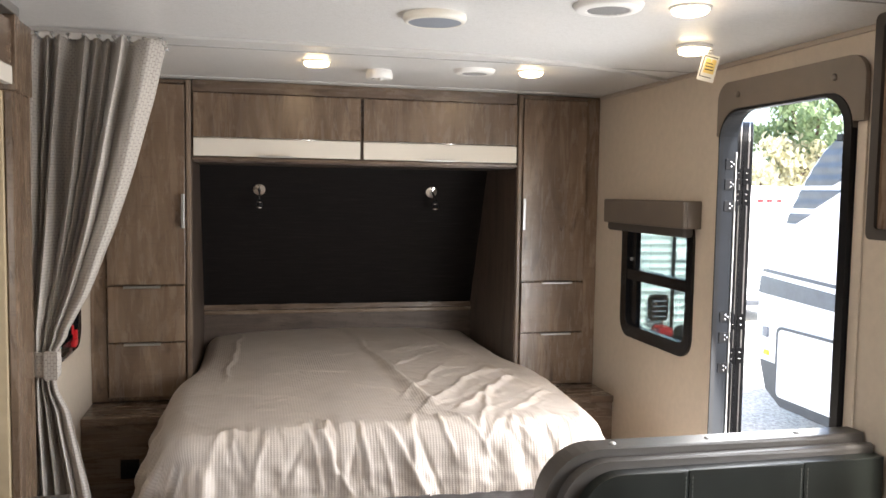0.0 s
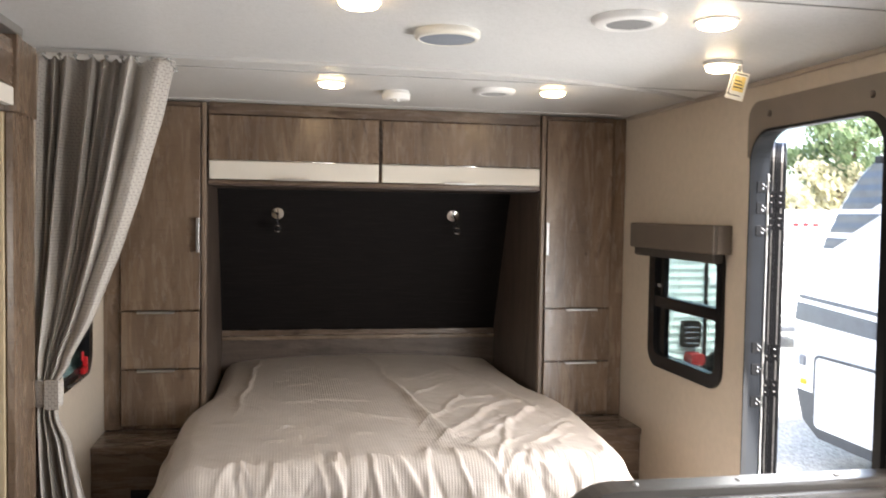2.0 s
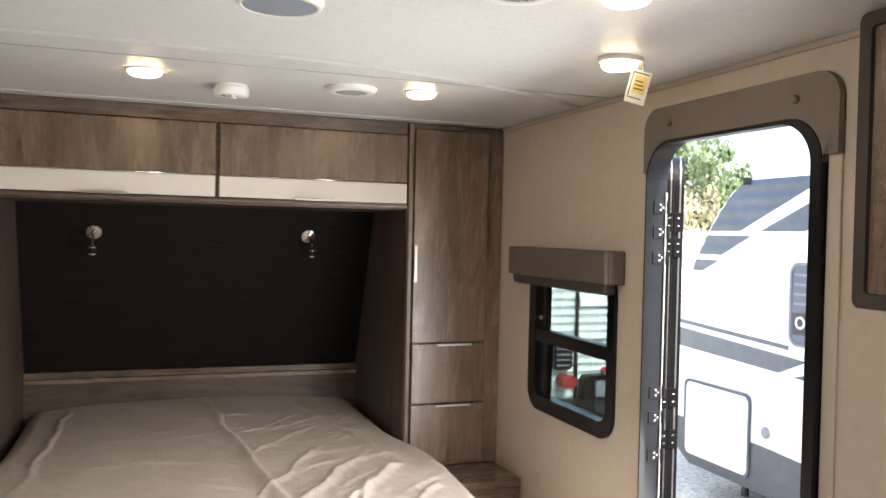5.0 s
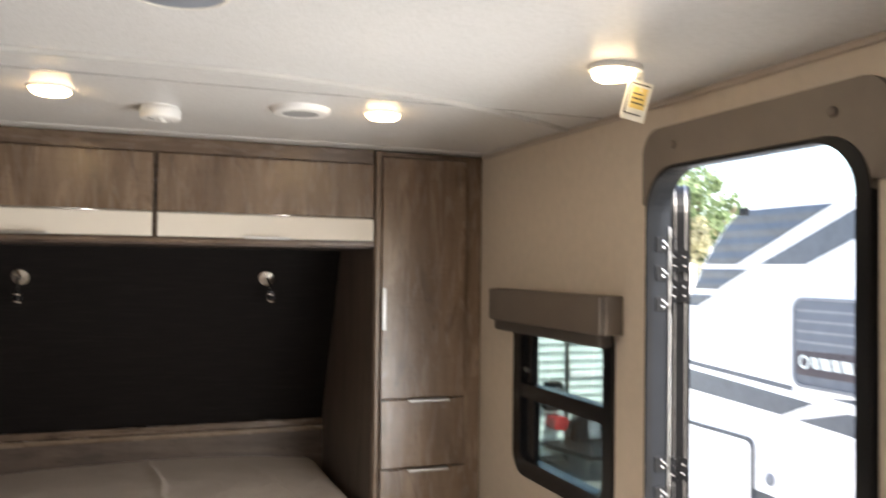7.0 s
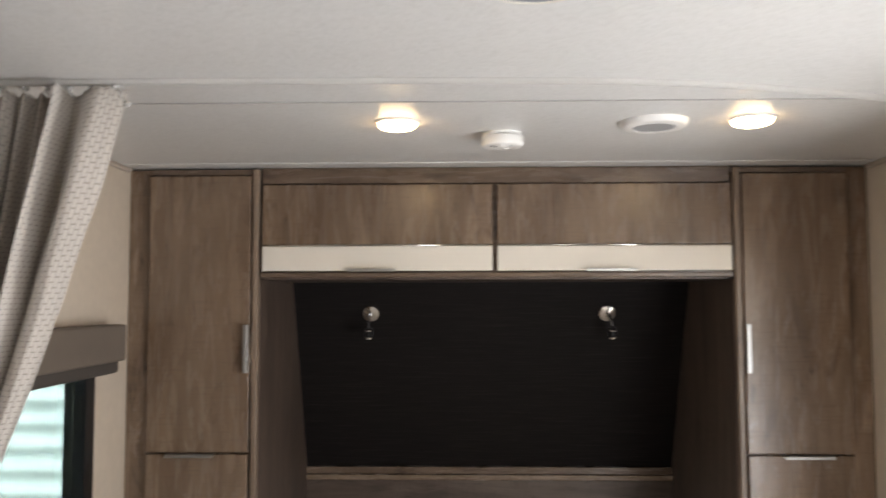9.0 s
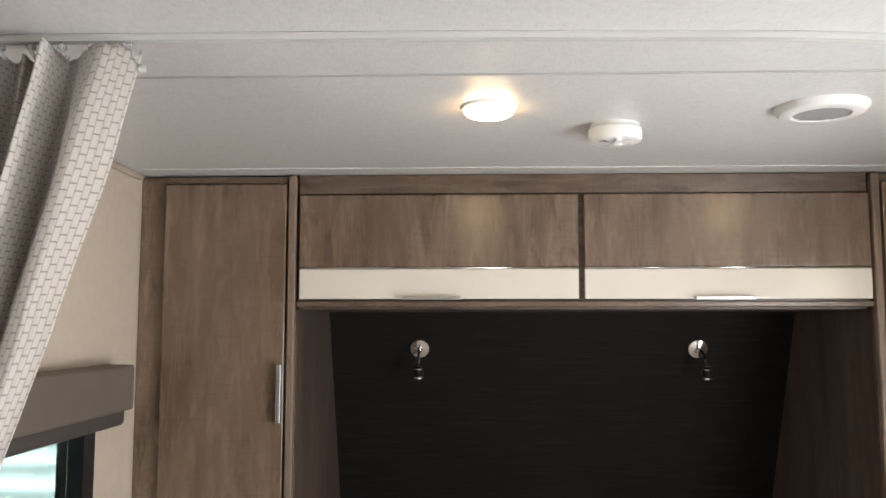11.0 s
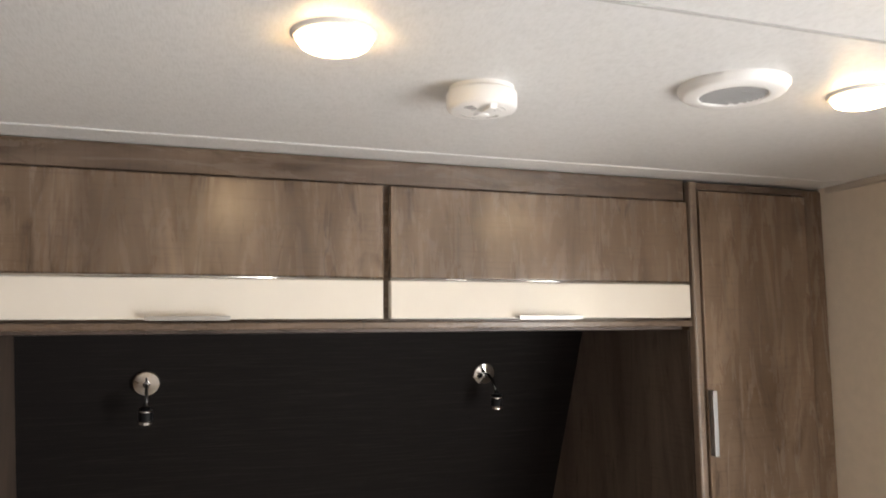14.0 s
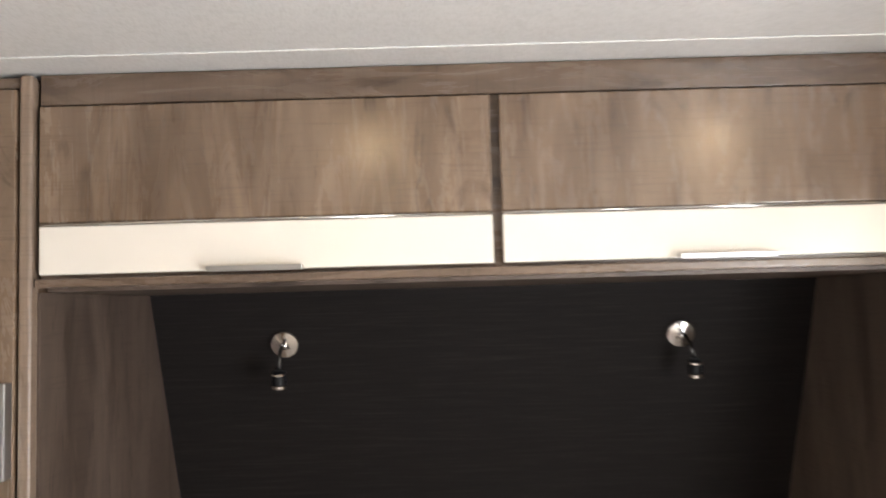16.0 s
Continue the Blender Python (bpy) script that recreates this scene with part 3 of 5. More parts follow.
def reading_light(x, lean):
    """A chrome reading lamp: round wall plate, thin arm, small turned head."""
    y, z = 0.545, 1.493
    r = thing("reading_light", "small chrome reading light with a swivel head on the dark headboard", "reading light", "reading lights", at=(x, y, z))
    tilt = Matrix.Rotation(radians(90 + 22), 4, "X")
    wpart("wall_plate", lathe([(0, 0.0), (0.0335, 0.0), (0.0335, 0.005), (0.031, 0.008), (0.0, 0.0125)], 36, m=Matrix.Translation((x, y + 0.006, z)) @ tilt), CHROME, r)
    wpart("boss", lathe([(0, 0.009), (0.009, 0.009), (0.008, 0.017), (0, 0.018)], 20, m=Matrix.Translation((x, y + 0.006, z)) @ tilt), CHROME, r, smooth=True)
    head = Vector((x + lean * 0.022, y - 0.07, z - 0.076))
    wpart("arm", tube([(x, y - 0.008, z), (x, y - 0.032, z - 0.003), (x + lean * 0.01, y - 0.056, z - 0.020), head + Vector((0, 0.002, 0.022))], 0.0040, 10), GUNMETAL, r, "dark bent arm", True)
    hm = Matrix.Translation(head) @ Matrix.Rotation(radians(-lean * 10), 4, "Y") @ Matrix.Rotation(radians(14), 4, "X")
    lamp_head = wpart("head", lathe([(0, 0.022), (0.009, 0.022), (0.0135, 0.018), (0.0165, 0.013), (0.0165, -0.013), (0, -0.013)], 28, m=hm), BLACK, r, "black lamp head")
    part("head_ring", lathe([(0.0166, 0.017), (0.0175, 0.0165), (0.0175, 0.0125), (0.0166, 0.012)], 28, m=hm), CHROME, lamp_head, "bright chrome ring")
    part("lens_ring", lathe([(0.0166, -0.010), (0.0185, -0.0115), (0.0185, -0.018), (0.014, -0.0195), (0.012, -0.016), (0, -0.016)], 28, m=hm), CHROME, lamp_head, "bright chrome lens ring")
    return r


reading_light(-0.466, 0.0)
reading_light(0.457, 0.35)

outlet = thing("outlet", "black power outlet on the oak night stand front", "outlet", at=(-1.006, -0.25, 0.30))
wpart("plate", box(-1.044, -0.968, -0.2545, -0.2502, 0.258, 0.342, 0.0015), BLACK, outlet)
for dz in (-0.019, 0.019):
    wpart("socket", box(-1.022, -0.990, -0.2575, -0.2545, 0.30 + dz - 0.013, 0.30 + dz + 0.013, 0.001), BLACK_SOFT, outlet)

# ---- bed ----


CREASES = [
    (0.02, 0.72, 0.10, -0.25, 0.026, 0.015), (0.09, -0.20, 0.17, -0.85, 0.032, 0.017),
    (-0.56, 0.70, -0.61, -0.30, 0.020, 0.009), (0.42, 0.62, 0.66, -0.50, 0.022, 0.011),
    (0.14, -0.88, 0.52, -0.28, 0.024, 0.015), (0.24, -0.94, 0.62, -0.44, 0.022, 0.014),
    (0.34, -0.97, 0.45, -0.62, 0.020, 0.012), (0.08, -0.74, 0.36, -0.20, 0.018, 0.011),
    (0.46, -0.96, 0.70, -0.66, 0.022, 0.012), (0.18, -0.14, 0.42, 0.16, 0.015, 0.007),
    (0.20, 0.10, 0.46, 0.32, 0.013, 0.006), (-0.32, -0.22, -0.04, -0.30, 0.013, 0.006),
    (-0.70, -0.52, -0.36, -0.64, 0.022, 0.006), (-0.16, -0.46, 0.06, -0.64, 0.016, 0.008),
]


# small wrinkles: short ones across the middle, slanting ones by the east edge
random.seed(21)
for k in range(30):
    u0, v0 = random.uniform(-0.5, 0.05), random.uniform(-0.95, 0.55)
    ln, sl = random.uniform(0.05, 0.16), random.uniform(-0.25, 0.25)
    CREASES.append((u0, v0, u0 + ln, v0 + ln * sl, random.uniform(0.009, 0.018), random.uniform(0.003, 0.006)))
for k in range(46):
    u0, v0 = random.uniform(0.1, 0.62), random.uniform(-1.0, 0.35)
    ln, sl = random.uniform(0.08, 0.24), random.uniform(0.4, 1.3)
    CREASES.append((u0, v0, u0 + ln, v0 + ln * sl, random.uniform(0.009, 0.018), random.uniform(0.003, 0.007)))
# crinkles down the front
for k in range(46):
    u0, v0 = random.uniform(-0.62, 0.72), random.uniform(-1.10, -0.98)
    ln, sl = random.uniform(0.08, 0.26), random.uniform(-0.7, 0.7)
    CREASES.append((u0, v0, u0 + ln * sl, v0 - ln, random.uniform(0.009, 0.024), random.choice((-0.7, 1, 1)) * random.uniform(0.005, 0.014)))


def bed():
    b = thing("bed", "queen bed with a rumpled champagne waffle bedspread", "bed", at=(0, -0.1, 0))
    wpart("base", box(-0.74, 0.74, -0.98, 0.79, 0.0, 0.30, 0.004), OAK, b, "oak-look bed box")
    wpart("mattress", box(-0.75, 0.75, -1.06, 0.785, 0.302, 0.56, 0.05, seg=4), PLASTIC_FILM, b, "mattress in grey plastic film", True)
    m = bmesh.new()
    uvl = m.loops.layers.uv.new("UVMap")
    NU, NV = 300, 320
    R = 0.10
    top = 0.662
    foot = -1.13
    grid = []

    def fold(p, s, o):
        return noise.noise(Vector((p[0] * s + o, p[1] * s * 0.9 - o, o)))

    for i in range(NU + 1):
        row = []
        for j in range(NV + 1):
            u = -1.22 + 2.44 * i / NU
            v = 0.80 - 2.52 * j / NV
            # widths of the flat top: narrow inside the alcove, wider in front of it
            s = 1 / (1 + math.exp(-(v + 0.10) / 0.09))
            wt = 0.765 - 0.105 * s - 0.05 * max(0.0, min(1.0, (-v - 0.15) / 0.75))
            corner = max(0.0, min(1.0, (-v - 0.75) / 0.4))
            wt -= 0.045 * corner ** 2
            vt = foot + R
            du = max(0.0, abs(u) - wt)
            dv = max(0.0, vt - v)
            d = math.hypot(du, dv)
            px, py = max(-wt, min(wt, u)), max(vt, v)
            if d > 0:
                nx, ny = math.copysign(du, u) / d, -dv / d
                q = R * math.pi / 2
                if d < q:
                    out, drop = R * math.sin(d / R), R * (1 - math.cos(d / R))
                else:
                    ex_ = d - q
                    flare = 0.20 if v < -0.1 else 0.0
                    out, drop = R + flare * ex_ + 0.02 * ex_, R + ex_ * 0.985
            else:
                nx = ny = out = drop = 0.0
            # hanging folds, deeper further down
            hang = max(0.0, drop - R * 0.7)
            along = math.atan2(ny, nx) * 0.35 + (px * 1.0 if dv > du else py * 1.0)
            lean = along + 0.25 * drop * noise.noise(Vector((along * 2.5, 1.7, 0.0)))
            sway = 0.62 - 1.9 * abs(noise.noise(Vector((lean * 6.5, 3.1, drop * 2.0)))) + 0.75 * noise.noise(Vector((lean * 15.0, 8.7, drop * 5.0))) + 0.3 * noise.noise(Vector((lean * 34.0, 2.7, drop * 9.0)))
            inside = s if du > 0 and dv == 0 else 0.0
            cap = 0.015 if -0.62 < u < 0.66 else 0.085
            out += min(cap, 0.012 + hang * 0.35) * sway * (1 - inside) * min(1.0, hang / 0.035) + 0.01 * (1 - inside) * min(1, hang / .1)
            # crumples where the cloth hangs
            out += min(1.0, hang / 0.05) * (1 - inside) * (0.010 * noise.noise(Vector((u * 11.0, v * 15.0, 2.2))) + 0.006 * noise.noise(Vector((u * 27.0, v * 31.0, 7.1))))
            x, y, z = px + nx * out, py + ny * out, top - drop
            # loft and long soft creases on the top
            flat = max(0.0, 1 - drop / 0.12)
            z += flat * (0.045 * (1 - (px / 0.8) ** 2) * (0.55 + 0.45 * (v + 1.1) / 1.9))
            # long creases from the folding, and pull creases fanning over the foot on the east side
            wu = u + 0.022 * noise.noise(Vector((u * 5, v * 5, 4.0))) + 0.008 * noise.noise(Vector((u * 14, v * 14, 6.0)))
            wv = v + 0.022 * noise.noise(Vector((u * 5, v * 5, 8.0)))
            lift = 0.0
            for ua, va, ub, vb, wd, hg in CREASES:
                ax, ay = ub - ua, vb - va
                k = ((wu - ua) * ax + (wv - va) * ay) / (ax * ax + ay * ay)
                if -0.15 < k < 1.15:
                    off = ((wu - ua) * ay - (wv - va) * ax) / math.hypot(ax, ay)
                    # one flank steep, the other long
                    g = off / (wd * 0.85) if off > 0 else -off / (wd * 0.36)
                    if g < 3:
                        ends = max(0.0, min(1.0, (k + 0.15) / 0.3, (1.15 - k) / 0.3))
                        lift += 0.95 * hg * math.exp(-g * g) * ends
            nb = noise.noise(Vector((u * 6.0 - v * 2.0, v * 8.5 + u * 5.0, 5.2)))
            nc = noise.noise(Vector((u * 12.0 + v * 4.0, v * 14.0 - u * 6.0, 9.2)))
            front = max(0.0, min(1.0, (-v + 0.15) / 0.6))
            east = max(0.0, min(1.0, (u + 0.15) / 0.5))
            side = 0.35 + 0.4 * front + 0.4 * east * front
            keep = 0.3 + 0.7 * flat
            z += keep * (lift + side * (0.0032 * max(0.0, 1 - abs(nb) * 7.0) + 0.0018 * max(0.0, 1 - abs(nc) * 5.0)))
            z += flat * 0.006 * fold((u, v), 2.4, 1.0)
            x += nx * (1 - flat) * lift * (1 - inside)
            y += ny * (1 - flat) * lift
            x = max(-0.95, min(0.95, x))
            if v > -0.02:
                x = max(-0.758, min(0.758, x))
            row.append((m.verts.new((x, y, z)), (u, v)))
        grid.append(row)
    # the hem: hanging cloth ends at about half height
    for i in range(NU):
        for j in range(NV):
            quad = (grid[i][j], grid[i + 1][j], grid[i + 1][j + 1], grid[i][j + 1])
            if quad[0][1][1] < -1.292 - 0.006 * math.sin(quad[0][1][0] * 5) and quad[0][0].co.y < -1.0 and -0.50 < quad[0][1][0] < 0.60:
                continue
            if min(q[0].co.z for q in quad) < 0.13:
                continue
            f_ = m.faces.new([q[0] for q in quad])
            for lp, q in zip(f_.loops, quad):
                lp[uvl].uv = q[1]
    loose = [v for v in m.verts if not v.link_faces]
    bmesh.ops.delete(m, geom=loose, context="VERTS")
    ob = wpart("bedspread", m, SPREAD, b, "champagne waffle-weave bedspread with soft creases", True)
    return b


bed()

# ---- curtain and its track ----


def bend(pts, n=6):
    """Catmull-Rom through points."""
    out = []
    p = [Vector(q) for q in pts]
    for i in range(len(p) - 1):
        a, b_, c, d = p[max(i - 1, 0)], p[i], p[i + 1], p[min(i + 2, len(p) - 1)]
        for k in range(n):
            t = k / n
            out.append(0.5 * ((2 * b_) + (c - a) * t + (2 * a - 5 * b_ + 4 * c - d) * t * t + (3 * b_ - a - 3 * c + d) * t ** 3))
    out.append(p[-1])
    return out


def track():
    t = thing("curtain_track", "white plastic ceiling curtain track curving towards the side wall", "curtain track", at=(0, -1.09, 1.962))
    line = bend([(-1.185, -1.085, 0), (-0.5, -1.083, 0), (0.0, -1.072, 0), (0.25, -1.055, 0), (0.5, -1.005, 0), (0.75, -0.925, 0), (0.95, -0.835, 0), (1.09, -0.755, 0), (1.185, -0.69, 0)])
    for name, off, w, h in (("flange", 0.0, 0.0105, 0.002), ("rail", -0.0065, 0.0014, 0.009), ("rail", 0.0065, 0.0014, 0.009)):
        m = bmesh.new()
        rows = []
        for i, p in enumerate(line):
            d = (line[min(i + 1, len(line) - 1)] - line[max(i - 1, 0)]).normalized()
            n = Vector((-d.y, d.x, 0))
            c = p + n * off
            rows.append([m.verts.new((c.x + n.x * a, c.y + n.y * a, z)) for a, z in ((-w, 1.979), (w, 1.979), (w, 1.979 - h), (-w, 1.979 - h))])
        for a, b_ in zip(rows, rows[1:]):
            for k in range(4):
                m.faces.new((a[k], a[(k + 1) % 4], b_[(k + 1) % 4], b_[k]))
        m.faces.new(rows[0])
        m.faces.new(rows[-1])
        wpart(name, m, TRACK, t)
    return t


track()


def mixrow(table, z):
    for a, b_ in zip(table, table[1:]):
        if b_[0] <= z <= a[0]:
            k = (a[0] - z) / (a[0] - b_[0])
            k = k * k * (3 - 2 * k) if abs(a[0] - 0.96) < 0.13 else k
            return [p + (q - p) * k for p, q in zip(a, b_)]
    return table[-1]


def curtain():
    c = thing("curtain", "oatmeal patterned privacy curtain gathered by a fabric tie-back", "curtain", at=(-1.0, -1.1, 0.02))
    # height: east edge, west edge, fold depth, middle of the folds in y
    table = [(1.966, -0.760, -1.160, 0.030, -1.085), (1.80, -0.792, -1.162, 0.034, -1.09), (1.56, -0.853, -1.165, 0.040, -1.10),
             (1.38, -0.908, -1.167, 0.043, -1.11), (1.165, -0.990, -1.168, 0.031, -1.125), (1.05, -1.050, -1.165, 0.021, -1.14),
             (0.96, -1.090, -1.152, 0.018, -1.15), (0.89, -1.086, -1.152, 0.020, -1.15), (0.77, -1.045, -1.162, 0.026, -1.14),
             (0.55, -1.000, -1.168, 0.030, -1.12), (0.30, -0.960, -1.168, 0.033, -1.11), (0.03, -0.925, -1.168, 0.035, -1.10)]
    m = bmesh.new()
    uvl = m.loops.layers.uv.new("UVMap")
    NU, NZ = 240, 110
    # ridges of the folds: place, height, breadth towards the wall and towards the free edge
    ridges = ((0.02, 0.8, 0.030, 0.040), (0.115, 0.55, 0.02, 0.022), (0.20, 1.0, 0.028, 0.042), (0.40, 0.95, 0.028, 0.026), (0.465, 0.6, 0.020, 0.024),
              (0.555, 0.5, 0.02, 0.024), (0.66, 1.15, 0.034, 0.038), (0.85, 1.05, 0.085, 0.22))

    def fold_height(u, z):
        # rounded folds with narrow creases further down
        spread = 1.0 + 1.3 * max(0.0, min(1.0, (1.75 - z) / 0.5))
        h = 0.0
        for k, (c0, a, w0, w1) in enumerate(ridges):
            c1 = c0 + 0.022 * noise.noise(Vector((k * 3.7, z * 1.7, 1.0))) + 0.008 * noise.noise(Vector((k * 5.1, z * 6.0, 2.0)))
            d = u - c1
            g = abs(d) / ((w0 if d < 0 else w1) * spread)
            h = max(h, a * (0.82 + 0.36 * noise.noise(Vector((k * 2.3, z * 2.1, 5.0)))) * math.exp(-g ** 1.7))
        return h

    grid = []
    for j in range(NZ + 1):
        z = 1.966 - 1.936 * j / NZ
        _, e, w, depth, ymid = mixrow(table, z)
        row = []
        head = max(0.0, min(1.0, (z - 1.85) / 0.1))
        for i in range(NU + 1):
            u = i / NU
            h = fold_height(u, z)
            crinkle = 0.05 * noise.noise(Vector((u * 14, z * 2.2, 3.0))) + 0.015 * noise.noise(Vector((u * 40, z * 9.0, 6.0)))
            y = ymid + depth * 2.7 * (0.5 - h + crinkle) * (1 - 0.25 * head)
            # each ridge rolls over the valley beside it
            x = w + (e - w) * u + (e - w) * 0.035 * (h - 0.4) * min(1.0, min(u, 1 - u) * 8)
            hz = z - 0.014 * head * (1 - min(1.0, h)) + 0.006 * head * noise.noise(Vector((u * 30, 0.0, 9.0)))
            row.append((m.verts.new((x, y, hz)), (u * 1.15, z)))
        grid.append(row)
    # cloth width along the folds, for the weave
    ref = grid[NZ // 5]
    run = [0.0]
    for a, b_ in zip(ref, ref[1:]):
        run.append(run[-1] + (b_[0].co - a[0].co).length)
    grid = [[(v, (run[i], uv[1])) for i, (v, uv) in enumerate(row)] for row in grid]
    for j in range(NZ):
        for i in range(NU):
            q = (grid[j][i], grid[j][i + 1], grid[j + 1][i + 1], grid[j + 1][i])
            f_ = m.faces.new([k[0] for k in q])
            for lp, k in zip(f_.loops, q):
                lp[uvl].uv = k[1]
    ob = wpart("cloth", m, CLOTH, c, "", True)
    mod = ob.modifiers.new("thick", "SOLIDIFY")
    mod.thickness = 0.003
    # tie-back band round the waist
    lp = [(-1.166, -1.190), (-1.125, -1.202), (-1.092, -1.194), (-1.076, -1.165), (-1.08, -1.125), (-1.10, -1.10), (-1.14, -1.10), (-1.170, -1.125)]
    line = bend([(a, b_, 0) for a, b_ in lp + lp[:1]], 5)[:-1]
    m = bmesh.new()
    uvl = m.loops.layers.uv.new("UVMap")
    rows = []
    for k in range(7):
        z = 0.915 + 0.078 * k / 6
        bulge = 0.004 * math.sin(math.pi * k / 6)
        rows.append([m.verts.new((p.x + (p.x + 1.125) * bulge * 8, p.y + (p.y + 1.15) * bulge * 8, z + 0.010 * (p.x + 1.12) / 0.05 * -0.5)) for p in line])
    for a, b_ in zip(rows, rows[1:]):
        for i in range(len(line)):
            jn = (i + 1) % len(line)
            f_ = m.faces.new((a[i], a[jn], b_[jn], b_[i]))
            for lp_, uv in zip(f_.loops, ((i * 0.012, a[i].co.z), (i * 0.012 + 0.012, a[i].co.z), (i * 0.012 + 0.012, b_[i].co.z), (i * 0.012, b_[i].co.z))):
                lp_[uvl].uv = uv
    ob = wpart("tie_back", m, CLOTH, c, "folded tie-back band of the same cloth", True)
    mod = ob.modifiers.new("thick", "SOLIDIFY")
    mod.thickness = 0.004
    flap = slab("y", -1.213, -1.206, loop2(-1.110, -1.070, 0.908, 0.998, 0.006, 3), 0.002)
    uvl = flap.loops.layers.uv.new("UVMap")
    for f_ in flap.faces:
        for lp_ in f_.loops:
            lp_[uvl].uv = (lp_.vert.co.x, lp_.vert.co.z)
    wpart("tie_flap", flap, CLOTH, c, "turned end of the tie-back")
    # clear carriers
    for i in range(9):
        x = -1.14 + 0.355 * i / 8
        m = tube([(x, -1.09, 1.967), (x, -1.09, 1.956), (x + 0.004, -1.086, 1.949), (x + 0.009, -1.09, 1.946)], 0.0032, 6)
        lathe([(0, 0.004), (0.007, 0.003), (0.007, -0.003), (0, -0.004)], 10, m, Matrix.Translation((x, -1.09, 1.962)))
        wpart("carrier", m, CLEAR, c, "clear plastic carrier")
    wpart("end_stop", lathe([(0, 0.006), (0.006, 0.005), (0.008, 0.0), (0.006, -0.005), (0, -0.006)], 12, tube([(-0.775, -1.09, 1.967), (-0.773, -1.088, 1.945), (-0.766, -1.084, 1.935)], 0.003, 6), Matrix.Translation((-0.762, -1.083, 1.932))), CLEAR, c, "clear plastic end hook")
    return c


curtain()

# ---- windows ----


def window(side, name):
    """A black rounded window with one or two panes, under a boxed valance with a rolled shade."""
    def X(d):
        return side * (HALF + d)

    w = tagged(new(name), "black-framed window with rounded corners in the side wall", kind="structure")
    w.location = (side * HALF, -0.655, WIN_Z0)
    y0, y1, z0, z1 = WIN_Y0, WIN_Y1 if side > 0 else WEST_Y1, WIN_Z0, WIN_Z1
    a, b_ = sorted((X(-0.012), X(0.02)))
    wpart("window_frame", ring("x", a, b_, loop2(y0 - 0.004, y1 + 0.004, z0 - 0.004, z1 + 0.004, 0.085), loop2(y0 + 0.042, y1 - 0.052, z0 + 0.052, z1 - 0.055, 0.045)), BLACK_GLOSS, w)
    a, b_ = sorted((X(0.02), X(0.06)))
    wpart("outer_frame", ring("x", a, b_, loop2(y0 + 0.005, y1 - 0.005, z0 + 0.005, z1 - 0.005, 0.08), loop2(y0 + 0.04, y1 - 0.04, z0 + 0.04, z1 - 0.04, 0.05)), BLACK_GLOSS, w)
    a, b_ = sorted((X(0.0005), X(W)))
    wpart("corner_fill", ring("x", a, b_, loop2(y0 - 0.001, y1 + 0.001, z0 - 0.001, z1 + 0.001, 0.0015), loop2(y0 + 0.003, y1 - 0.003, z0 + 0.003, z1 - 0.003, 0.082)), BEIGE_WALL, w, "beige wall board at the rounded corners")
    if side > 0:
        a, b_ = sorted((X(-0.010), X(0.035)))
        wpart("crossbar", box(a, b_, y0 + 0.038, y1 - 0.045, 1.106, 1.155, 0.004), BLACK_GLOSS, w)
        panes = ((z0 + 0.04, 1.122, 0.026), (1.138, z1 - 0.04, 0.040))
        # sliding sash stile and catch
        a, b_ = sorted((X(0.005), X(0.032)))
        wpart("sash", box(a, b_, y1 - 0.105, y1 - 0.05, 1.155, z1 - 0.05, 0.003), BLACK_GLOSS, w)
        wpart("sash", box(a, b_, y1 - 0.125, y1 - 0.05, z0 + 0.05, 1.106, 0.003), BLACK_GLOSS, w)
        wpart("catch", lathe([(0, 0.008), (0.007, 0.007), (0.008, 0), (0, 0)], 12, m=Matrix.Translation((X(0.004), y1 - 0.075, 1.20)) @ Matrix.Rotation(radians(-90 * side), 4, "Y")), ALU, w)
    else:
        panes = ((z0 + 0.04, z1 - 0.04, 0.030),)
    for p0, p1, d in panes:
        a, b_ = sorted((X(d), X(d + 0.004)))
        g = wpart("pane", slab("x", a, b_, loop2(y0 + 0.042, y1 - 0.042, p0, p1, 0.02, 3)), GLASS, w)
        g.visible_shadow = False
    if side < 0:
        # red escape latches along the lower rail
        for yy in (-0.43,):
            a, b_ = sorted((X(-0.030), X(-0.012)))
            m = box(a, b_, yy - 0.035, yy + 0.012, 0.868, 0.892, 0.004)
            box(a, b_, yy + 0.004, yy + 0.016, 0.872, 0.93, 0.003, m)
            wpart("escape_latch", m, RED, w, "red escape latch")
        wpart("pull_bar", tube([(X(-0.02), -0.50, 0.868), (X(-0.028), -0.53, 0.866), (X(-0.028), -0.63, 0.862), (X(-0.02), -0.66, 0.862)], 0.005, 8), ALU, w, "bare metal pull bar")
        a, b_ = sorted((X(-0.016), X(-0.011)))
        wpart("escape_label", box(a, b_, -0.44, -0.415, 0.915, 0.95, 0.001), RED, w, "small red sticker")
    return w


window(1, "window_1")
window(-1, "window_2")


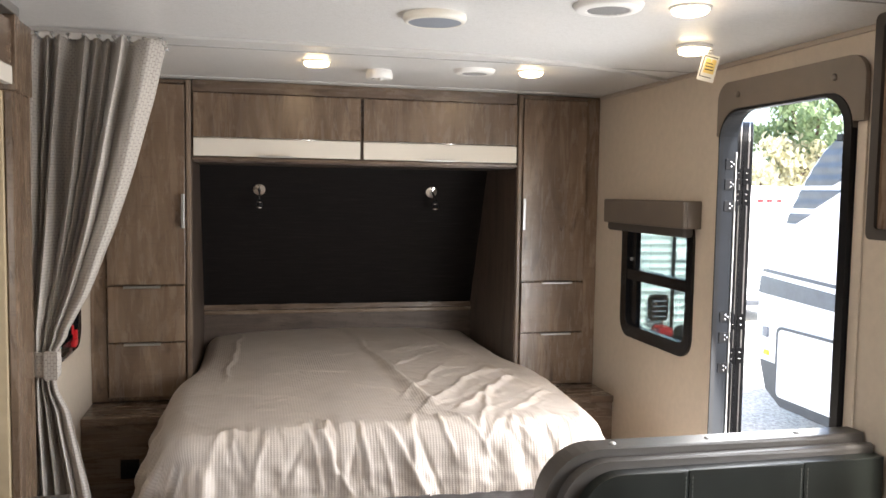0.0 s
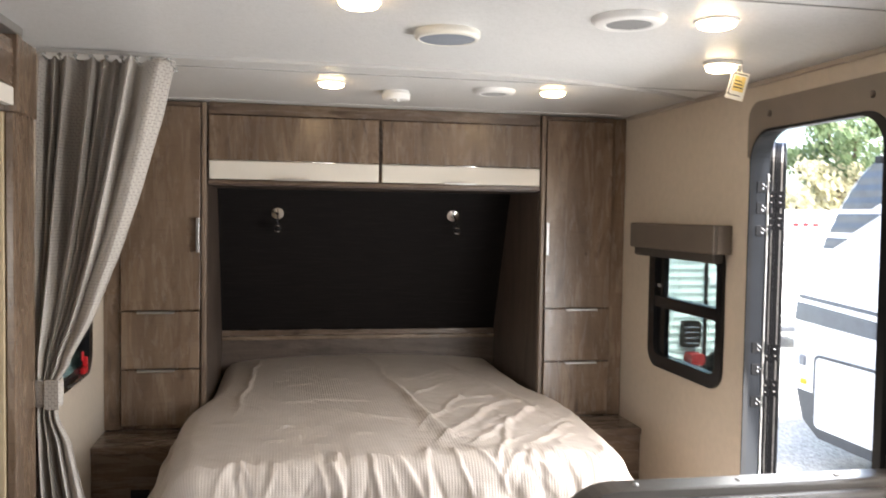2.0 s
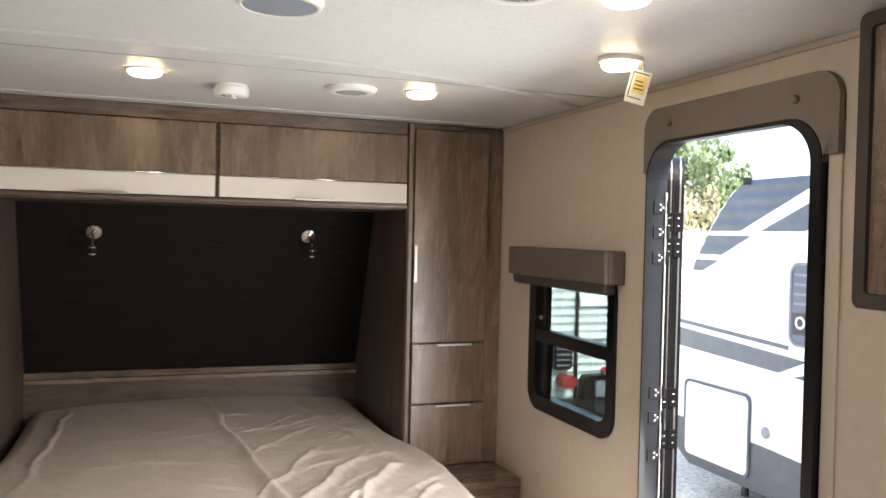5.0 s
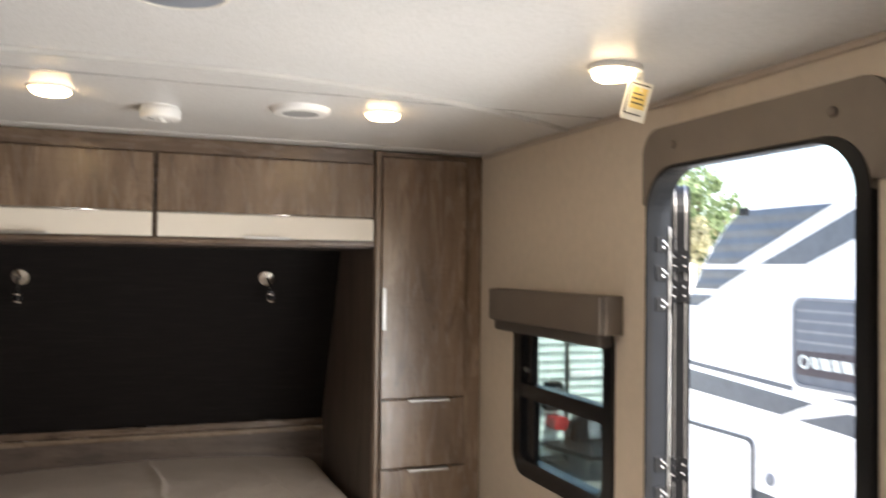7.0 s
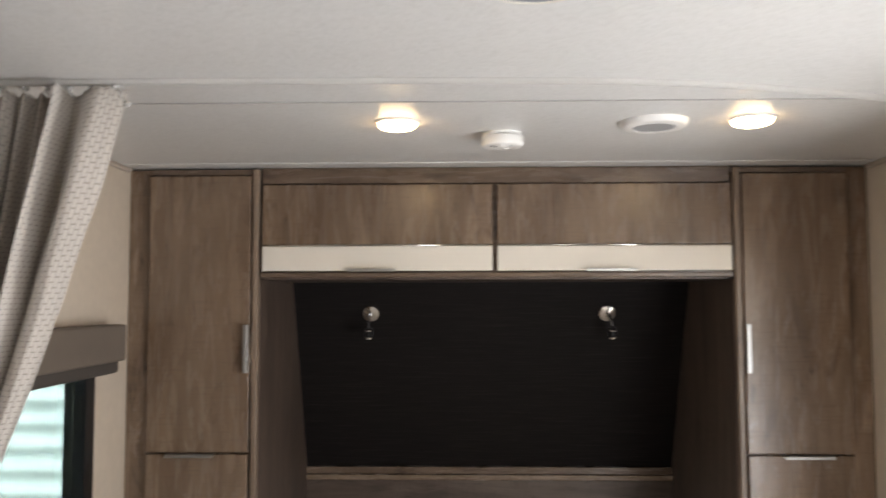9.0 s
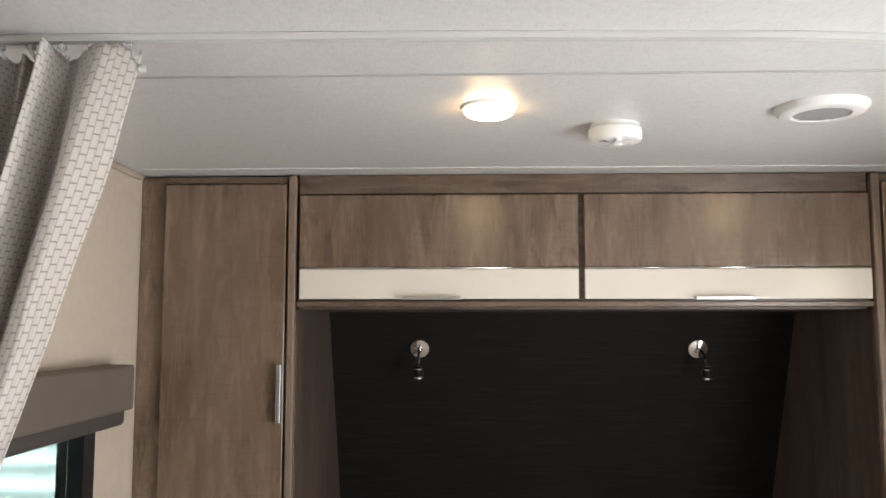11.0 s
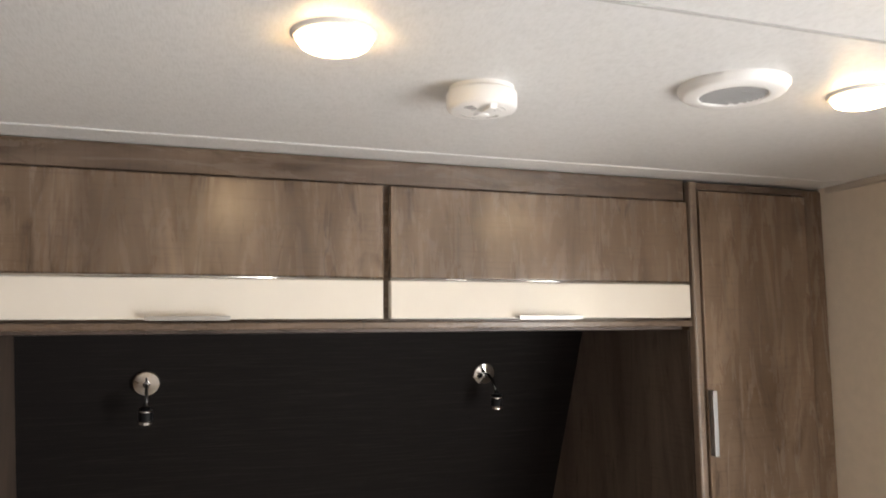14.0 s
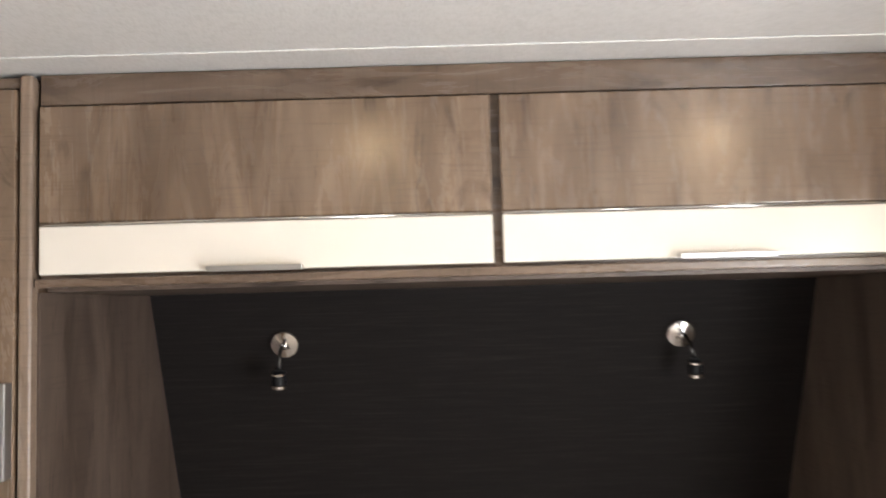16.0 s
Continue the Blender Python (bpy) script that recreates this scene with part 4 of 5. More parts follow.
def valance(side):
    v = thing("window_valance", "boxed taupe vinyl valance with a rolled dark shade", "valance", "window valances", at=(side * 1.15, -0.62, 1.33))

    def sx(a, b_):
        return (a, b_) if side > 0 else (-b_, -a)

    y0, y1 = -0.990, -0.195 if side < 0 else -0.250
    m = box(*sx(1.122, 1.139), y0, y1, 1.365, 1.474, 0.008, seg=3)
    wpart("front_board", m, VALANCE, v)
    for ya, yb in ((y0, y0 + 0.018), (y1 - 0.018, y1)):
        wpart("end_board", box(*sx(1.137, 1.1995), ya, yb, 1.365, 1.474, 0.004), VALANCE, v)
    wpart("top_board", box(*sx(1.137, 1.1995), y0 + 0.016, y1 - 0.016, 1.458, 1.4735, 0.002), VALANCE, v)
    wpart("shade_roll", box(*sx(1.132, 1.180), y0 + 0.020, y1 - 0.024, 1.330, 1.40, 0.012, seg=3), SHADE, v, "dark rolled pleated shade")
    return v


valance(1)
valance(-1)

# ---- entry door ----


def door_frame():
    d = tagged(new("door_1"), "open entry doorway with a black aluminium frame", kind="structure")
    d.location = (HALF, -1.455, 0)
    oy0, oy1 = DOOR_Y0, DOOR_Y1
    outer = loop2(oy0 - 0.002, oy1 + 0.002, 0.0, DOOR_TOP + 0.004, 0.03, 10)
    inner = loop2(oy0 + 0.034, oy1 - 0.010, 0.02, DOOR_TOP - 0.028, 0.105, 10)
    wpart("door_frame", ring("x", HALF - 0.006, HALF + 0.004, outer, inner), BLACK, d)
    lip_out = loop2(oy0 + 0.002, oy1 - 0.0255, 0.001, 1.8065, 0.109, 10)
    lip_in = loop2(oy0 + 0.034, oy1 - 0.031, 0.02, DOOR_TOP - 0.028, 0.104, 10)
    wpart("inner_lip", ring("x", HALF - 0.024, HALF - 0.0065, lip_out, lip_in), BLACK, d)
    jo = loop2(oy0 + 0.001, oy1 - 0.001, 0.001, DOOR_TOP - 0.001, 0.118, 10)
    ji = loop2(oy0 + 0.026, oy1 - 0.008, 0.018, DOOR_TOP - 0.018, 0.108, 10)
    wpart("jamb", ring("x", HALF + 0.004, HALF + 0.066, jo, ji), JAMB, d)
    # spacer corners between frame and square wall opening
    sq = loop2(oy0 - 0.03, oy1 + 0.03, -0.001, DOOR_TOP + 0.03, 0.001, 10)
    wpart("outer_flange", ring("x", HALF + W, HALF + W + 0.006, sq, jo), BLACK, d)
    for z in (1.614, 1.538, 1.458, 1.040, 0.962, 0.845, 0.42, 0.34):
        m = box(1.218, 1.262, DOOR_Y1 - 0.0115, DOOR_Y1 - 0.0085, z - 0.019, z + 0.019, 0.001)
        hp = wpart("hinge", m, BLACK, d)
        for dx, dz in ((0.008, 0.008), (0.008, -0.008), (0.018, 0.0)):
            mm = lathe([(0, 0.003), (0.0035, 0.002), (0.0042, 0), (0, 0)], 8, m=Matrix.Translation((1.243 + dx - 0.01, DOOR_Y1 - 0.0115, z + dz)) @ Matrix.Rotation(radians(90), 4, "X"))
            part("screw", mm, CHROME, hp)
        wpart("knuckle", tube([(1.268, DOOR_Y1 - 0.014, z - 0.02), (1.268, DOOR_Y1 - 0.014, z + 0.02)], 0.0065, 10), BLACK, d)
    # weather seal, a bright aluminium strip
    wpart("seal_strip", box(1.258, 1.264, DOOR_Y1 - 0.0145, DOOR_Y1 - 0.0085, 0.1, 1.66, 0.001), ALU, d)
    return d


door_frame()


def padded_header():
    """A padded vinyl surround over the doorway, arched inside, round outside."""
    h = thing("door_header", "padded taupe vinyl header with two buttons over the doorway", "door trim", at=(HALF, -1.455, 1.72))
    n = 10

    def arch(a0, a1, zb, zt, r):
        pts = [(a1, zb + (zt - r - zb) * i / 4) for i in range(4)]
        full = loop2(a0, a1, zb - 1, zt, r, n)
        pts += full[: n + 1]
        pts += [(a1 - r - (a1 - a0 - 2 * r) * i / 12, zt) for i in range(1, 12)]
        pts += full[n + 1: 2 * n + 2]
        pts += [(a0, zt - r + (zb - zt + r) * i / 4) for i in range(1, 5)]
        return pts

    outer = arch(-1.855, -1.107, 1.716, 1.906, 0.065)
    inner = arch(-1.812, -1.124, 1.716, 1.808, 0.110)
    m = ring("x", HALF - 0.022, HALF - 0.0065, outer, inner, closed=False)
    rim = [e for e in m.edges if all(abs(v.co.x - (HALF - 0.022)) < 1e-5 for v in e.verts) and len(e.link_faces) == 2 and e.calc_face_angle(0) > 0.5]
    bmesh.ops.bevel(m, geom=rim, offset=0.006, segments=3, affect="EDGES", profile=0.5)
    wpart("pad", m, HEADER_VINYL, h)
    for y, z in ((-1.234, 1.856), (-1.726, 1.851)):
        wpart("button", lathe([(0, 0.009), (0.006, 0.0085), (0.010, 0.005), (0.011, 0.0), (0, 0)], 16, m=Matrix.Translation((HALF - 0.022, y, z)) @ Matrix.Rotation(radians(-90), 4, "Y")), HEADER_VINYL, h, smooth=True)
    return h


padded_header()
structure("trim_door_east", box(HALF - 0.008, HALF, -1.852, -1.8145, 0.0, 1.7155, 0.003), BEIGE_WALL, "beige edge strip beside the doorway")


def door_leaf(name, label, thick, shift, glazed):
    """A leaf swung well past square, hinged on the forward jamb."""
    L = thing(name, label, "door", at=(1.284 + shift[0], DOOR_Y1 - 0.008 + shift[1], 0.03))
    width, hgt = 0.66, 1.752
    L.rotation_euler = (0, 0, math.atan2(0.83, 0.56))
    outer = loop2(0.0, width, 0.0, hgt, 0.10, 8)
    inner = loop2(0.045, width - 0.045, 0.06, hgt - 0.06, 0.07, 8)
    part("leaf_frame", ring("y", 0.0, thick, outer, inner), BLACK, L)
    part("edge_strip", ring("y", thick * 0.3, thick * 0.45, loop2(-0.002, width + 0.002, -0.002, hgt + 0.002, 0.10, 8), loop2(0.001, width - 0.001, 0.001, hgt - 0.001, 0.10, 8)), ALU, L, "bare aluminium edge strip")
    if glazed:
        part("skin", slab("y", thick * 0.25, thick * 0.75, inner), GELCOAT, L, "white outer skin")
        part("pane", slab("y", thick * 0.1, thick * 0.24, loop2(0.16, 0.5, 1.0, 1.55, 0.05, 5)), TINTED, L)
    else:
        part("screen", slab("y", thick * 0.4, thick * 0.5, inner), GRILLE, L, "fine grey insect screen")
        for z in (0.42, 0.98, 1.40):
            part("crossbar", box(0.045, width - 0.045, thick * 0.1, thick * 0.9, z - 0.02, z + 0.02, 0.002), BLACK, L)
    for z in (1.54, 1.46, 0.99, 0.86, 0.45):
        hp = part("hinge", box(-0.004, 0.0, 0.002, thick - 0.002, z - 0.03, z + 0.03, 0.001), BLACK, L)
        for dz in (-0.012, 0.012):
            part("screw", lathe([(0, 0.003), (0.0035, 0.002), (0.0042, 0), (0, 0)], 8, m=Matrix.Translation((-0.004, thick / 2, z + dz)) @ Matrix.Rotation(radians(-90), 4, "Y")), CHROME, hp)
    return L


door_leaf("screen_door", "open black-framed screen door swung outwards", 0.022, (0.004, -0.004), False)
door_leaf("entry_door", "open entry door with a black frame and white skin", 0.031, (0.041, -0.006), True)

# ---- ceiling fittings ----


def puck(x, y, group="ceiling lights"):
    """A round lit LED ceiling lamp with a domed lens."""
    p = thing("ceiling_light", "lit round warm-white LED ceiling light", "ceiling light", group, at=(x, y, TOP))
    part("rim", lathe([(0.054, 0.0), (0.054, -0.002), (0.051, -0.005), (0.047, -0.006), (0.0455, -0.003)], 32), LAMP_BODY, p, smooth=True)
    part("lens", lathe([(0.0475, -0.003), (0.0472, -0.009), (0.0430, -0.0150), (0.037, -0.0180)], 36), LAMP_EDGE, p, "dimmer warm edge of the lens", True)
    part("lens_core", lathe([(0.037, -0.0180), (0.029, -0.0200), (0.014, -0.0215), (0.0, -0.022)], 36), LAMP_ON, p, "glowing warm lens", True)
    return p


for x, y in ((-0.262, -0.690), (0.588, -0.705), (0.605, -1.895), (-0.262, -1.875)):
    puck(x, y)


def switch_lamp(x, y):
    """An oblong lamp by the entry with a switch, from which a paper tag hangs."""
    p = thing("entry_light", "lit oblong ceiling light with a hanging paper tag by the door", "ceiling light", at=(x, y, TOP))
    m = bmesh.new()
    slab("z", -0.012, 0.0, loop2(-0.070, 0.048, -0.047, 0.047, 0.045, 8), 0.003, m)
    part("rim", m, LAMP_BODY, p)
    m = bmesh.new()
    slab("z", -0.030, -0.011, loop2(-0.062, 0.026, -0.041, 0.041, 0.040, 8), 0.009, m)
    part("lens", m, LAMP_SOFT, p, "glowing warm lens", True)
    part("switch", box(0.030, 0.046, -0.012, 0.012, -0.022, -0.011, 0.003), LAMP_BODY, p)
    # paper tag, looped over the switch
    tag = thing("paper_tag", "white and yellow printed paper tag hanging from the entry light", "tag", at=(x + 0.052, y - 0.006, TOP - 0.010))
    tag.rotation_euler = (radians(6), radians(13), radians(-12))
    part("string", tube([(0, 0, 0), (0.004, -0.002, -0.02), (0.006, -0.003, -0.04)], 0.0022, 6), CARD, tag)
    part("card", box(-0.026, 0.030, -0.0035, -0.0015, -0.104, -0.018, 0.0008), CARD, tag)
    part("print", box(-0.012, 0.022, -0.0042, -0.0036, -0.078, -0.032), YELLOW, tag, "yellow printed block")
    m = box(-0.021, 0.025, -0.0042, -0.0036, -0.027, -0.024)
    box(-0.021, -0.0185, -0.0042, -0.0036, -0.092, -0.027, bm=m)
    box(-0.0185, 0.018, -0.0042, -0.0036, -0.092, -0.0895, bm=m)
    part("printed_border", m, INK, tag, "dark printed border")
    for i in range(3):
        part("text_bar", box(-0.010, 0.012 + 0.003 * i, -0.0048, -0.0043, -0.048 - i * 0.010, -0.045 - i * 0.010), INK, tag)
    return p


switch_lamp(0.905, -1.42)


def louvre(x, y, r, name="ceiling_vent"):
    """A round white air outlet with a slatted middle."""
    v = thing(name, "round white ceiling air vent with a slatted middle", "air vent", "ceiling vents", at=(x, y, TOP))
    part("rim", lathe([(r, 0.0), (r, -0.005), (r * 0.95, -0.008), (r * 0.94, -0.012), (r * 0.88, -0.0155), (r * 0.66, -0.017), (r * 0.615, -0.0165), (r * 0.60, -0.006)], 40), WHITE_PLASTIC, v, smooth=True)
    part("backing", lathe([(r * 0.61, -0.0085), (0, -0.0085)], 32), DUCT, v, "dark duct behind the slats")
    k = 10
    for i in range(k):
        yy = r * 0.575 * (-1 + 2 * (i + 0.5) / k)
        half = math.sqrt(max(0.0, (r * 0.602) ** 2 - yy ** 2))
        m = box(-half, half, -0.0020, 0.0020, -0.0008, 0.0008, 0.0003)
        bmesh.ops.transform(m, matrix=Matrix.Translation((0, yy, -0.0145)) @ Matrix.Rotation(radians(-10), 4, "X"), verts=m.verts)
        part("slat", m, SLAT_GREY, v)
    return v


louvre(0.362, -0.672, 0.083)
louvre(0.392, -1.862, 0.090)


def speaker(x, y, r):
    s = thing("ceiling_speaker", "round white ceiling speaker with a blue-grey mesh", "speaker", at=(x, y, TOP))
    part("rim", lathe([(r, 0.0), (r * 1.01, -0.010), (r * 0.97, -0.018), (r * 0.87, -0.022), (r * 0.84, -0.019)], 48), IVORY_PLASTIC, s, smooth=True)
    part("mesh", lathe([(r * 0.85, -0.0195), (r * 0.5, -0.022), (0, -0.023)], 40), MESH, s, "blue-grey perforated mesh", True)
    return s


MESH = plain("blue_grey_mesh", (0.23, 0.25, 0.285), 0.55, vary=0.08, fine=700, relief=0.6)
speaker(-0.006, -1.605, 0.087)


def smoke_alarm(x, y):
    s = thing("smoke_alarm", "round white smoke alarm with small slots", "smoke alarm", at=(x, y, TOP))
    part("base", lathe([(0.050, 0.0), (0.050, -0.006), (0.048, -0.008)], 40), WHITE_PLASTIC, s)
    cover = part("cover", lathe([(0.049, -0.0075), (0.0535, -0.009), (0.0545, -0.012), (0.0540, -0.030), (0.0515, -0.0345), (0.046, -0.0365), (0, -0.0372)], 48), WHITE_PLASTIC, s, smooth=True)
    # two fans of dark sound slots either side of the ridge
    for i in range(3):
        for a0, sd in ((3.75, -1), (5.4, 1)):
            rr = 0.022 + 0.0075 * i
            pts = [(rr * math.cos(a0 + sd * 0.07 * (k - 3)) , rr * math.sin(a0 + sd * 0.07 * (k - 3)), -0.0370) for k in range(7)]
            part("slot", tube(pts, 0.0010, 6), DUCT if sd < 0 else VENT_GREY, cover)
    part("seam", tube([(0.034 * math.cos(0.3 + 0.2 * k), 0.034 * math.sin(0.3 + 0.2 * k), -0.0370) for k in range(12)], 0.0008, 6), VENT_GREY, cover)
    part("ridge", slab("x", -0.006, 0.006, [(-0.048, -0.0355), (-0.042, -0.0425), (-0.010, -0.0415), (0.0, -0.0365)], 0.002), WHITE_PLASTIC, cover)
    part("test_button", lathe([(0.012, -0.0365), (0.0115, -0.0405), (0, -0.0415)], 20, m=Matrix.Translation((0.004, 0.012, 0))), WHITE_PLASTIC, cover)
    return s


smoke_alarm(0.0, -0.54)

# ---- dinette back, wall cupboard and slide-out fittings ----


def dinette():
    d = thing("dinette_bench", "dinette bench back in black-green stitched vinyl with a grey welt", "bench", at=(0.7, -1.88, 0))
    def top_round(x0, x1, z0, z1, r, n=10):
        pts = [(x1, z0), (x1, z1)]
        pts += [(x0 + r + r * math.cos(math.pi / 2 * (1 + i / n)), z1 - r + r * math.sin(math.pi / 2 * (1 + i / n))) for i in range(n + 1)]
        return pts + [(x0, z0)]

    wpart("shell", slab("y", -1.905, -1.825, top_round(0.235, 1.196, 0.0, 0.832, 0.15), 0.012), VINYL, d, "grey vinyl shell")
    wpart("welt", slab("y", -1.945, -1.908, top_round(0.262, 1.194, 0.0, 0.812, 0.14), 0.012), VINYL, d, "grey vinyl welt")
    for x0, x1, r in ((0.300, 0.5995, 0.12), (0.6005, 0.9395, 0.002), (0.9405, 1.190, 0.002)):
        wpart("cushion_panel", slab("y", -1.985, -1.940, top_round(x0, x1, 0.02, 0.790, r), 0.004), LEATHER, d)
    for x in (0.590, 0.610, 0.930, 0.950):
        for i in range(22):
            z = 0.775 - 0.012 * i
            wpart("stitch", box(x - 0.0009, x + 0.0009, -1.9872, -1.9845, z - 0.008, z), THREAD, d)
    for x in (0.44, 0.72, 1.0):
        wpart("stud", lathe([(0, 0.005), (0.006, 0.0045), (0.009, 0.0), (0, 0)], 14, m=Matrix.Translation((x, -1.865, 0.832))), ALU, d, smooth=True)
    return d


dinette()


def wall_cupboard():
    c = thing("wall_cupboard", "shallow oak-look wall cupboard with a dark rounded frame", "cupboard", at=(1.14, -2.5, 1.39))
    wpart("body", box(1.10, 1.1995, -2.98, -1.998, 1.392, 1.970, 0.004), OAK, c)
    wpart("face_frame", ring("x", 1.082, 1.0995, loop2(-2.985, -1.994, 1.388, 1.972, 0.018, 6), loop2(-2.957, -2.022, 1.416, 1.944, 0.012, 6)), SHADE, c, "dark brown rounded frame")
    wpart("door", box(1.090, 1.0995, -2.956, -2.023, 1.417, 1.943, 0.002), OAK, c)
    return c


wall_cupboard()

post = thing("slide_fascia", "oak-look fascia post and header round the slide-out opening", "fascia", at=(-1.15, -1.28, 0))
wpart("post", box(-1.150, -1.128, -1.404, -1.352, 0.0, 1.752, 0.004), OAK, post)
wpart("post", box(-1.188, -1.135, -1.350, -1.205, 0.0, 1.752, 0.003), OAK, post)
wpart("header_end", box(-1.188, -1.118, -1.404, -1.362, 1.752, 1.955, 0.003), OAK, post)
wpart("header_end", box(-1.188, -1.128, -1.360, -1.200, 1.752, 1.955, 0.003), OAK, post)
wpart("notch_block", box(-1.128, -1.122, -1.360, -1.318, 1.755, 1.812, 0.002), OAK, post)
slide_cab = thing("slide_overhead", "oak-look overhead cupboard with a white lower band in the slide-out", "cabinet", at=(-1.3, -3.0, 1.765))
wpart("body", box(-1.50, -1.150, BACK + 0.02, -1.406, 1.775, 1.797), OAK_Y, slide_cab)
wpart("door", box(-1.150, -1.128, -3.3, -1.406, 1.818, 1.938, 0.002), OAK_Y, slide_cab)
wpart("door", box(-1.150, -1.128, BACK + 0.02, -3.304, 1.818, 1.938, 0.002), OAK_Y, slide_cab)
wpart("white_band", box(-1.150, -1.127, BACK + 0.02, -1.406, 1.767, 1.815, 0.002), WHITE_GLOSS, slide_cab, "glossy white lower band")
structure("trim_slide_header", box(-1.16, -1.118, BACK, -1.36, 1.955, TOP, 0.003), ALU, "grey metal seal strip above the slide-out")

counter = thing("kitchen_counter", "low kitchen counter with a grey worktop in the slide-out", "counter", at=(-1.4, -3.0, 0))
wpart("base", box(-1.88, -0.90, -4.4, -2.05, 0.0, 0.808, 0.003), OAK, counter)
wpart("worktop", box(-1.89, -0.868, -4.42, -2.015, 0.808, 0.845, 0.006), VINYL, counter, "grey worktop with a rounded edge")

# ---- outside ----
GZ = -0.78
m = bmesh.new()
vs = [m.verts.new(p) for p in ((-2000, -2000, GZ), (2000, -2000, GZ), (2000, 2000, GZ), (-2000, 2000, GZ))]
m.faces.new(vs)
structure("ground", m, GRAVEL, "pale gravel yard between parked trailers")


def wheel(parent, x, y, r):
    mt = Matrix.Translation((x, y, GZ + r)) @ Matrix.Rotation(radians(90), 4, "Y")
    tyre = wpart("wheel", lathe([(r * 0.55, -0.09), (r * 0.9, -0.10), (r, -0.06), (r, 0.06), (r * 0.9, 0.10), (r * 0.55, 0.09)], 28, m=mt), TYRE, parent, "black tyre")
    return tyre


def neighbour():
    """The trailer parked alongside: its rounded nose points forward, dark sweeps and a sign-like window on a white side."""
    X0 = 4.5
    t = thing("parked_trailer", "white travel trailer with slate-grey graphics parked alongside", "trailer", at=(X0, 0, GZ))
    prof = [(-4.5, -0.55), (2.95, -0.55), (3.20, -0.42), (3.30, -0.1), (3.37, 0.28), (3.33, 0.6), (3.22, 0.85), (3.10, 1.05), (2.95, 1.32), (2.80, 1.55), (2.65, 1.74), (2.48, 1.92), (2.30, 2.03), (2.1, 2.06), (-4.5, 2.10)]
    wpart("body", slab("x", X0, X0 + 2.4, prof, 0.01), GELCOAT, t)
    x1 = X0 - 0.004

    def decal(name, pts, mat, d=0.004, lab=""):
        return wpart(name, slab("x", X0 - d, X0 - 0.0005, pts), mat, t, lab)

    # nose cap of slate corrugated sheet, cut by white sweeps

    def nose_y(z):
        for (ya, za), (yb, zb) in zip(prof[4:], prof[5:]):
            if za <= z <= zb:
                return ya + (yb - ya) * (z - za) / (zb - za) - 0.02
        return 2.1

    def sweep(z):
        # rear edge of the slate field, a diagonal rising backwards
        return 2.95 - (z - 1.10) * 2.15

    def rib_field(z0, z1, rear, lab):
        b = bmesh.new()
        n = max(2, int((z1 - z0) / 0.012))
        last = None
        for i in range(n + 1):
            z = z0 + (z1 - z0) * i / n
            if nose_y(z) - rear(z) < 0.02:
                continue
            d = 0.007 + 0.005 * math.cos(2 * math.pi * z / 0.11)
            row = [b.verts.new(p) for p in ((X0 - 0.0005, rear(z), z), (X0 - d, rear(z) + 0.004, z), (X0 - d, nose_y(z) - 0.004, z), (X0 - 0.0005, nose_y(z), z))]
            if last:
                for k in range(3):
                    b.faces.new((last[k], last[k + 1], row[k + 1], row[k]))
            last = row
        return wpart("slate_panel", b, GRAPHIC, t, lab)

    rib_field(1.60, 2.03, lambda z: 2.35 - (z - 1.60) * 2.3, "slate ribbed nose panel")
    rib_field(1.39, 1.56, lambda z: sweep(z) + 0.25, "slate ribbed nose panel")
    rib_field(1.24, 1.34, lambda z: sweep(z) + 0.18, "slate ribbed nose panel")
    decal("sweep", [(2.10, 1.60), (1.62, 1.60), (-1.5, 3.0 - 0.62), (-1.5, 1.98), (-0.4, 1.98), (0.9, 1.98), (1.2, 1.90)][:2] + [(0.6, 2.02), (1.10, 2.02)], GRAPHIC)
    decal("stripe", [(3.30, 0.78), (1.75, 0.70), (1.75, 0.665), (3.31, 0.745)], GRAPHIC)
    decal("stripe", [(3.33, 0.705), (1.55, 0.60), (1.85, 0.47), (3.36, 0.53)], GRAPHIC)
    decal("stripe", [(1.70, 0.46), (1.25, 0.58), (-2.5, 0.40), (-2.5, 0.20)], GRAPHIC)
    decal("stripe", [(1.40, 0.66), (1.05, 0.70), (-2.5, 0.55), (-2.5, 0.50)], GRAPHIC)
    decal("skirt", [(-4.5, -0.55), (2.94, -0.55), (3.18, -0.42), (3.29, -0.14), (2.0, -0.16), (1.3, -0.2), (-4.5, -0.2)], SKIRT, 0.006)
    # baggage door
    wpart("baggage_rim", ring("x", X0 - 0.022, X0 - 0.005, loop2(2.14, 3.02, -0.48, 0.235, 0.07, 6), loop2(2.165, 2.995, -0.455, 0.21, 0.06, 6)), SKIRT, t, "dark rim of the baggage door")
    wpart("baggage_door", slab("x", X0 - 0.018, X0 - 0.007, loop2(2.167, 2.993, -0.453, 0.208, 0.058, 6)), GELCOAT, t, "white baggage door")
    wpart("round_cap", lathe([(0, 0.02), (0.03, 0.02), (0.045, 0.01), (0.05, 0), (0, 0)], 20, m=Matrix.Translation((X0 - 0.004, 1.97, -0.04)) @ Matrix.Rotation(radians(-90), 4, "Y")), GRILLE, t, "grey round cap")
    # dark window with pale unreadable mirrored lettering; its reflections are coloured pieces laid on
    rear_window = wpart("window", ring("x", X0 - 0.03, X0 - 0.002, loop2(0.68, 1.73, 0.71, 1.36, 0.09, 6), loop2(0.70, 1.71, 0.73, 1.34, 0.08, 6)), GRILLE, t, "grey window rim")
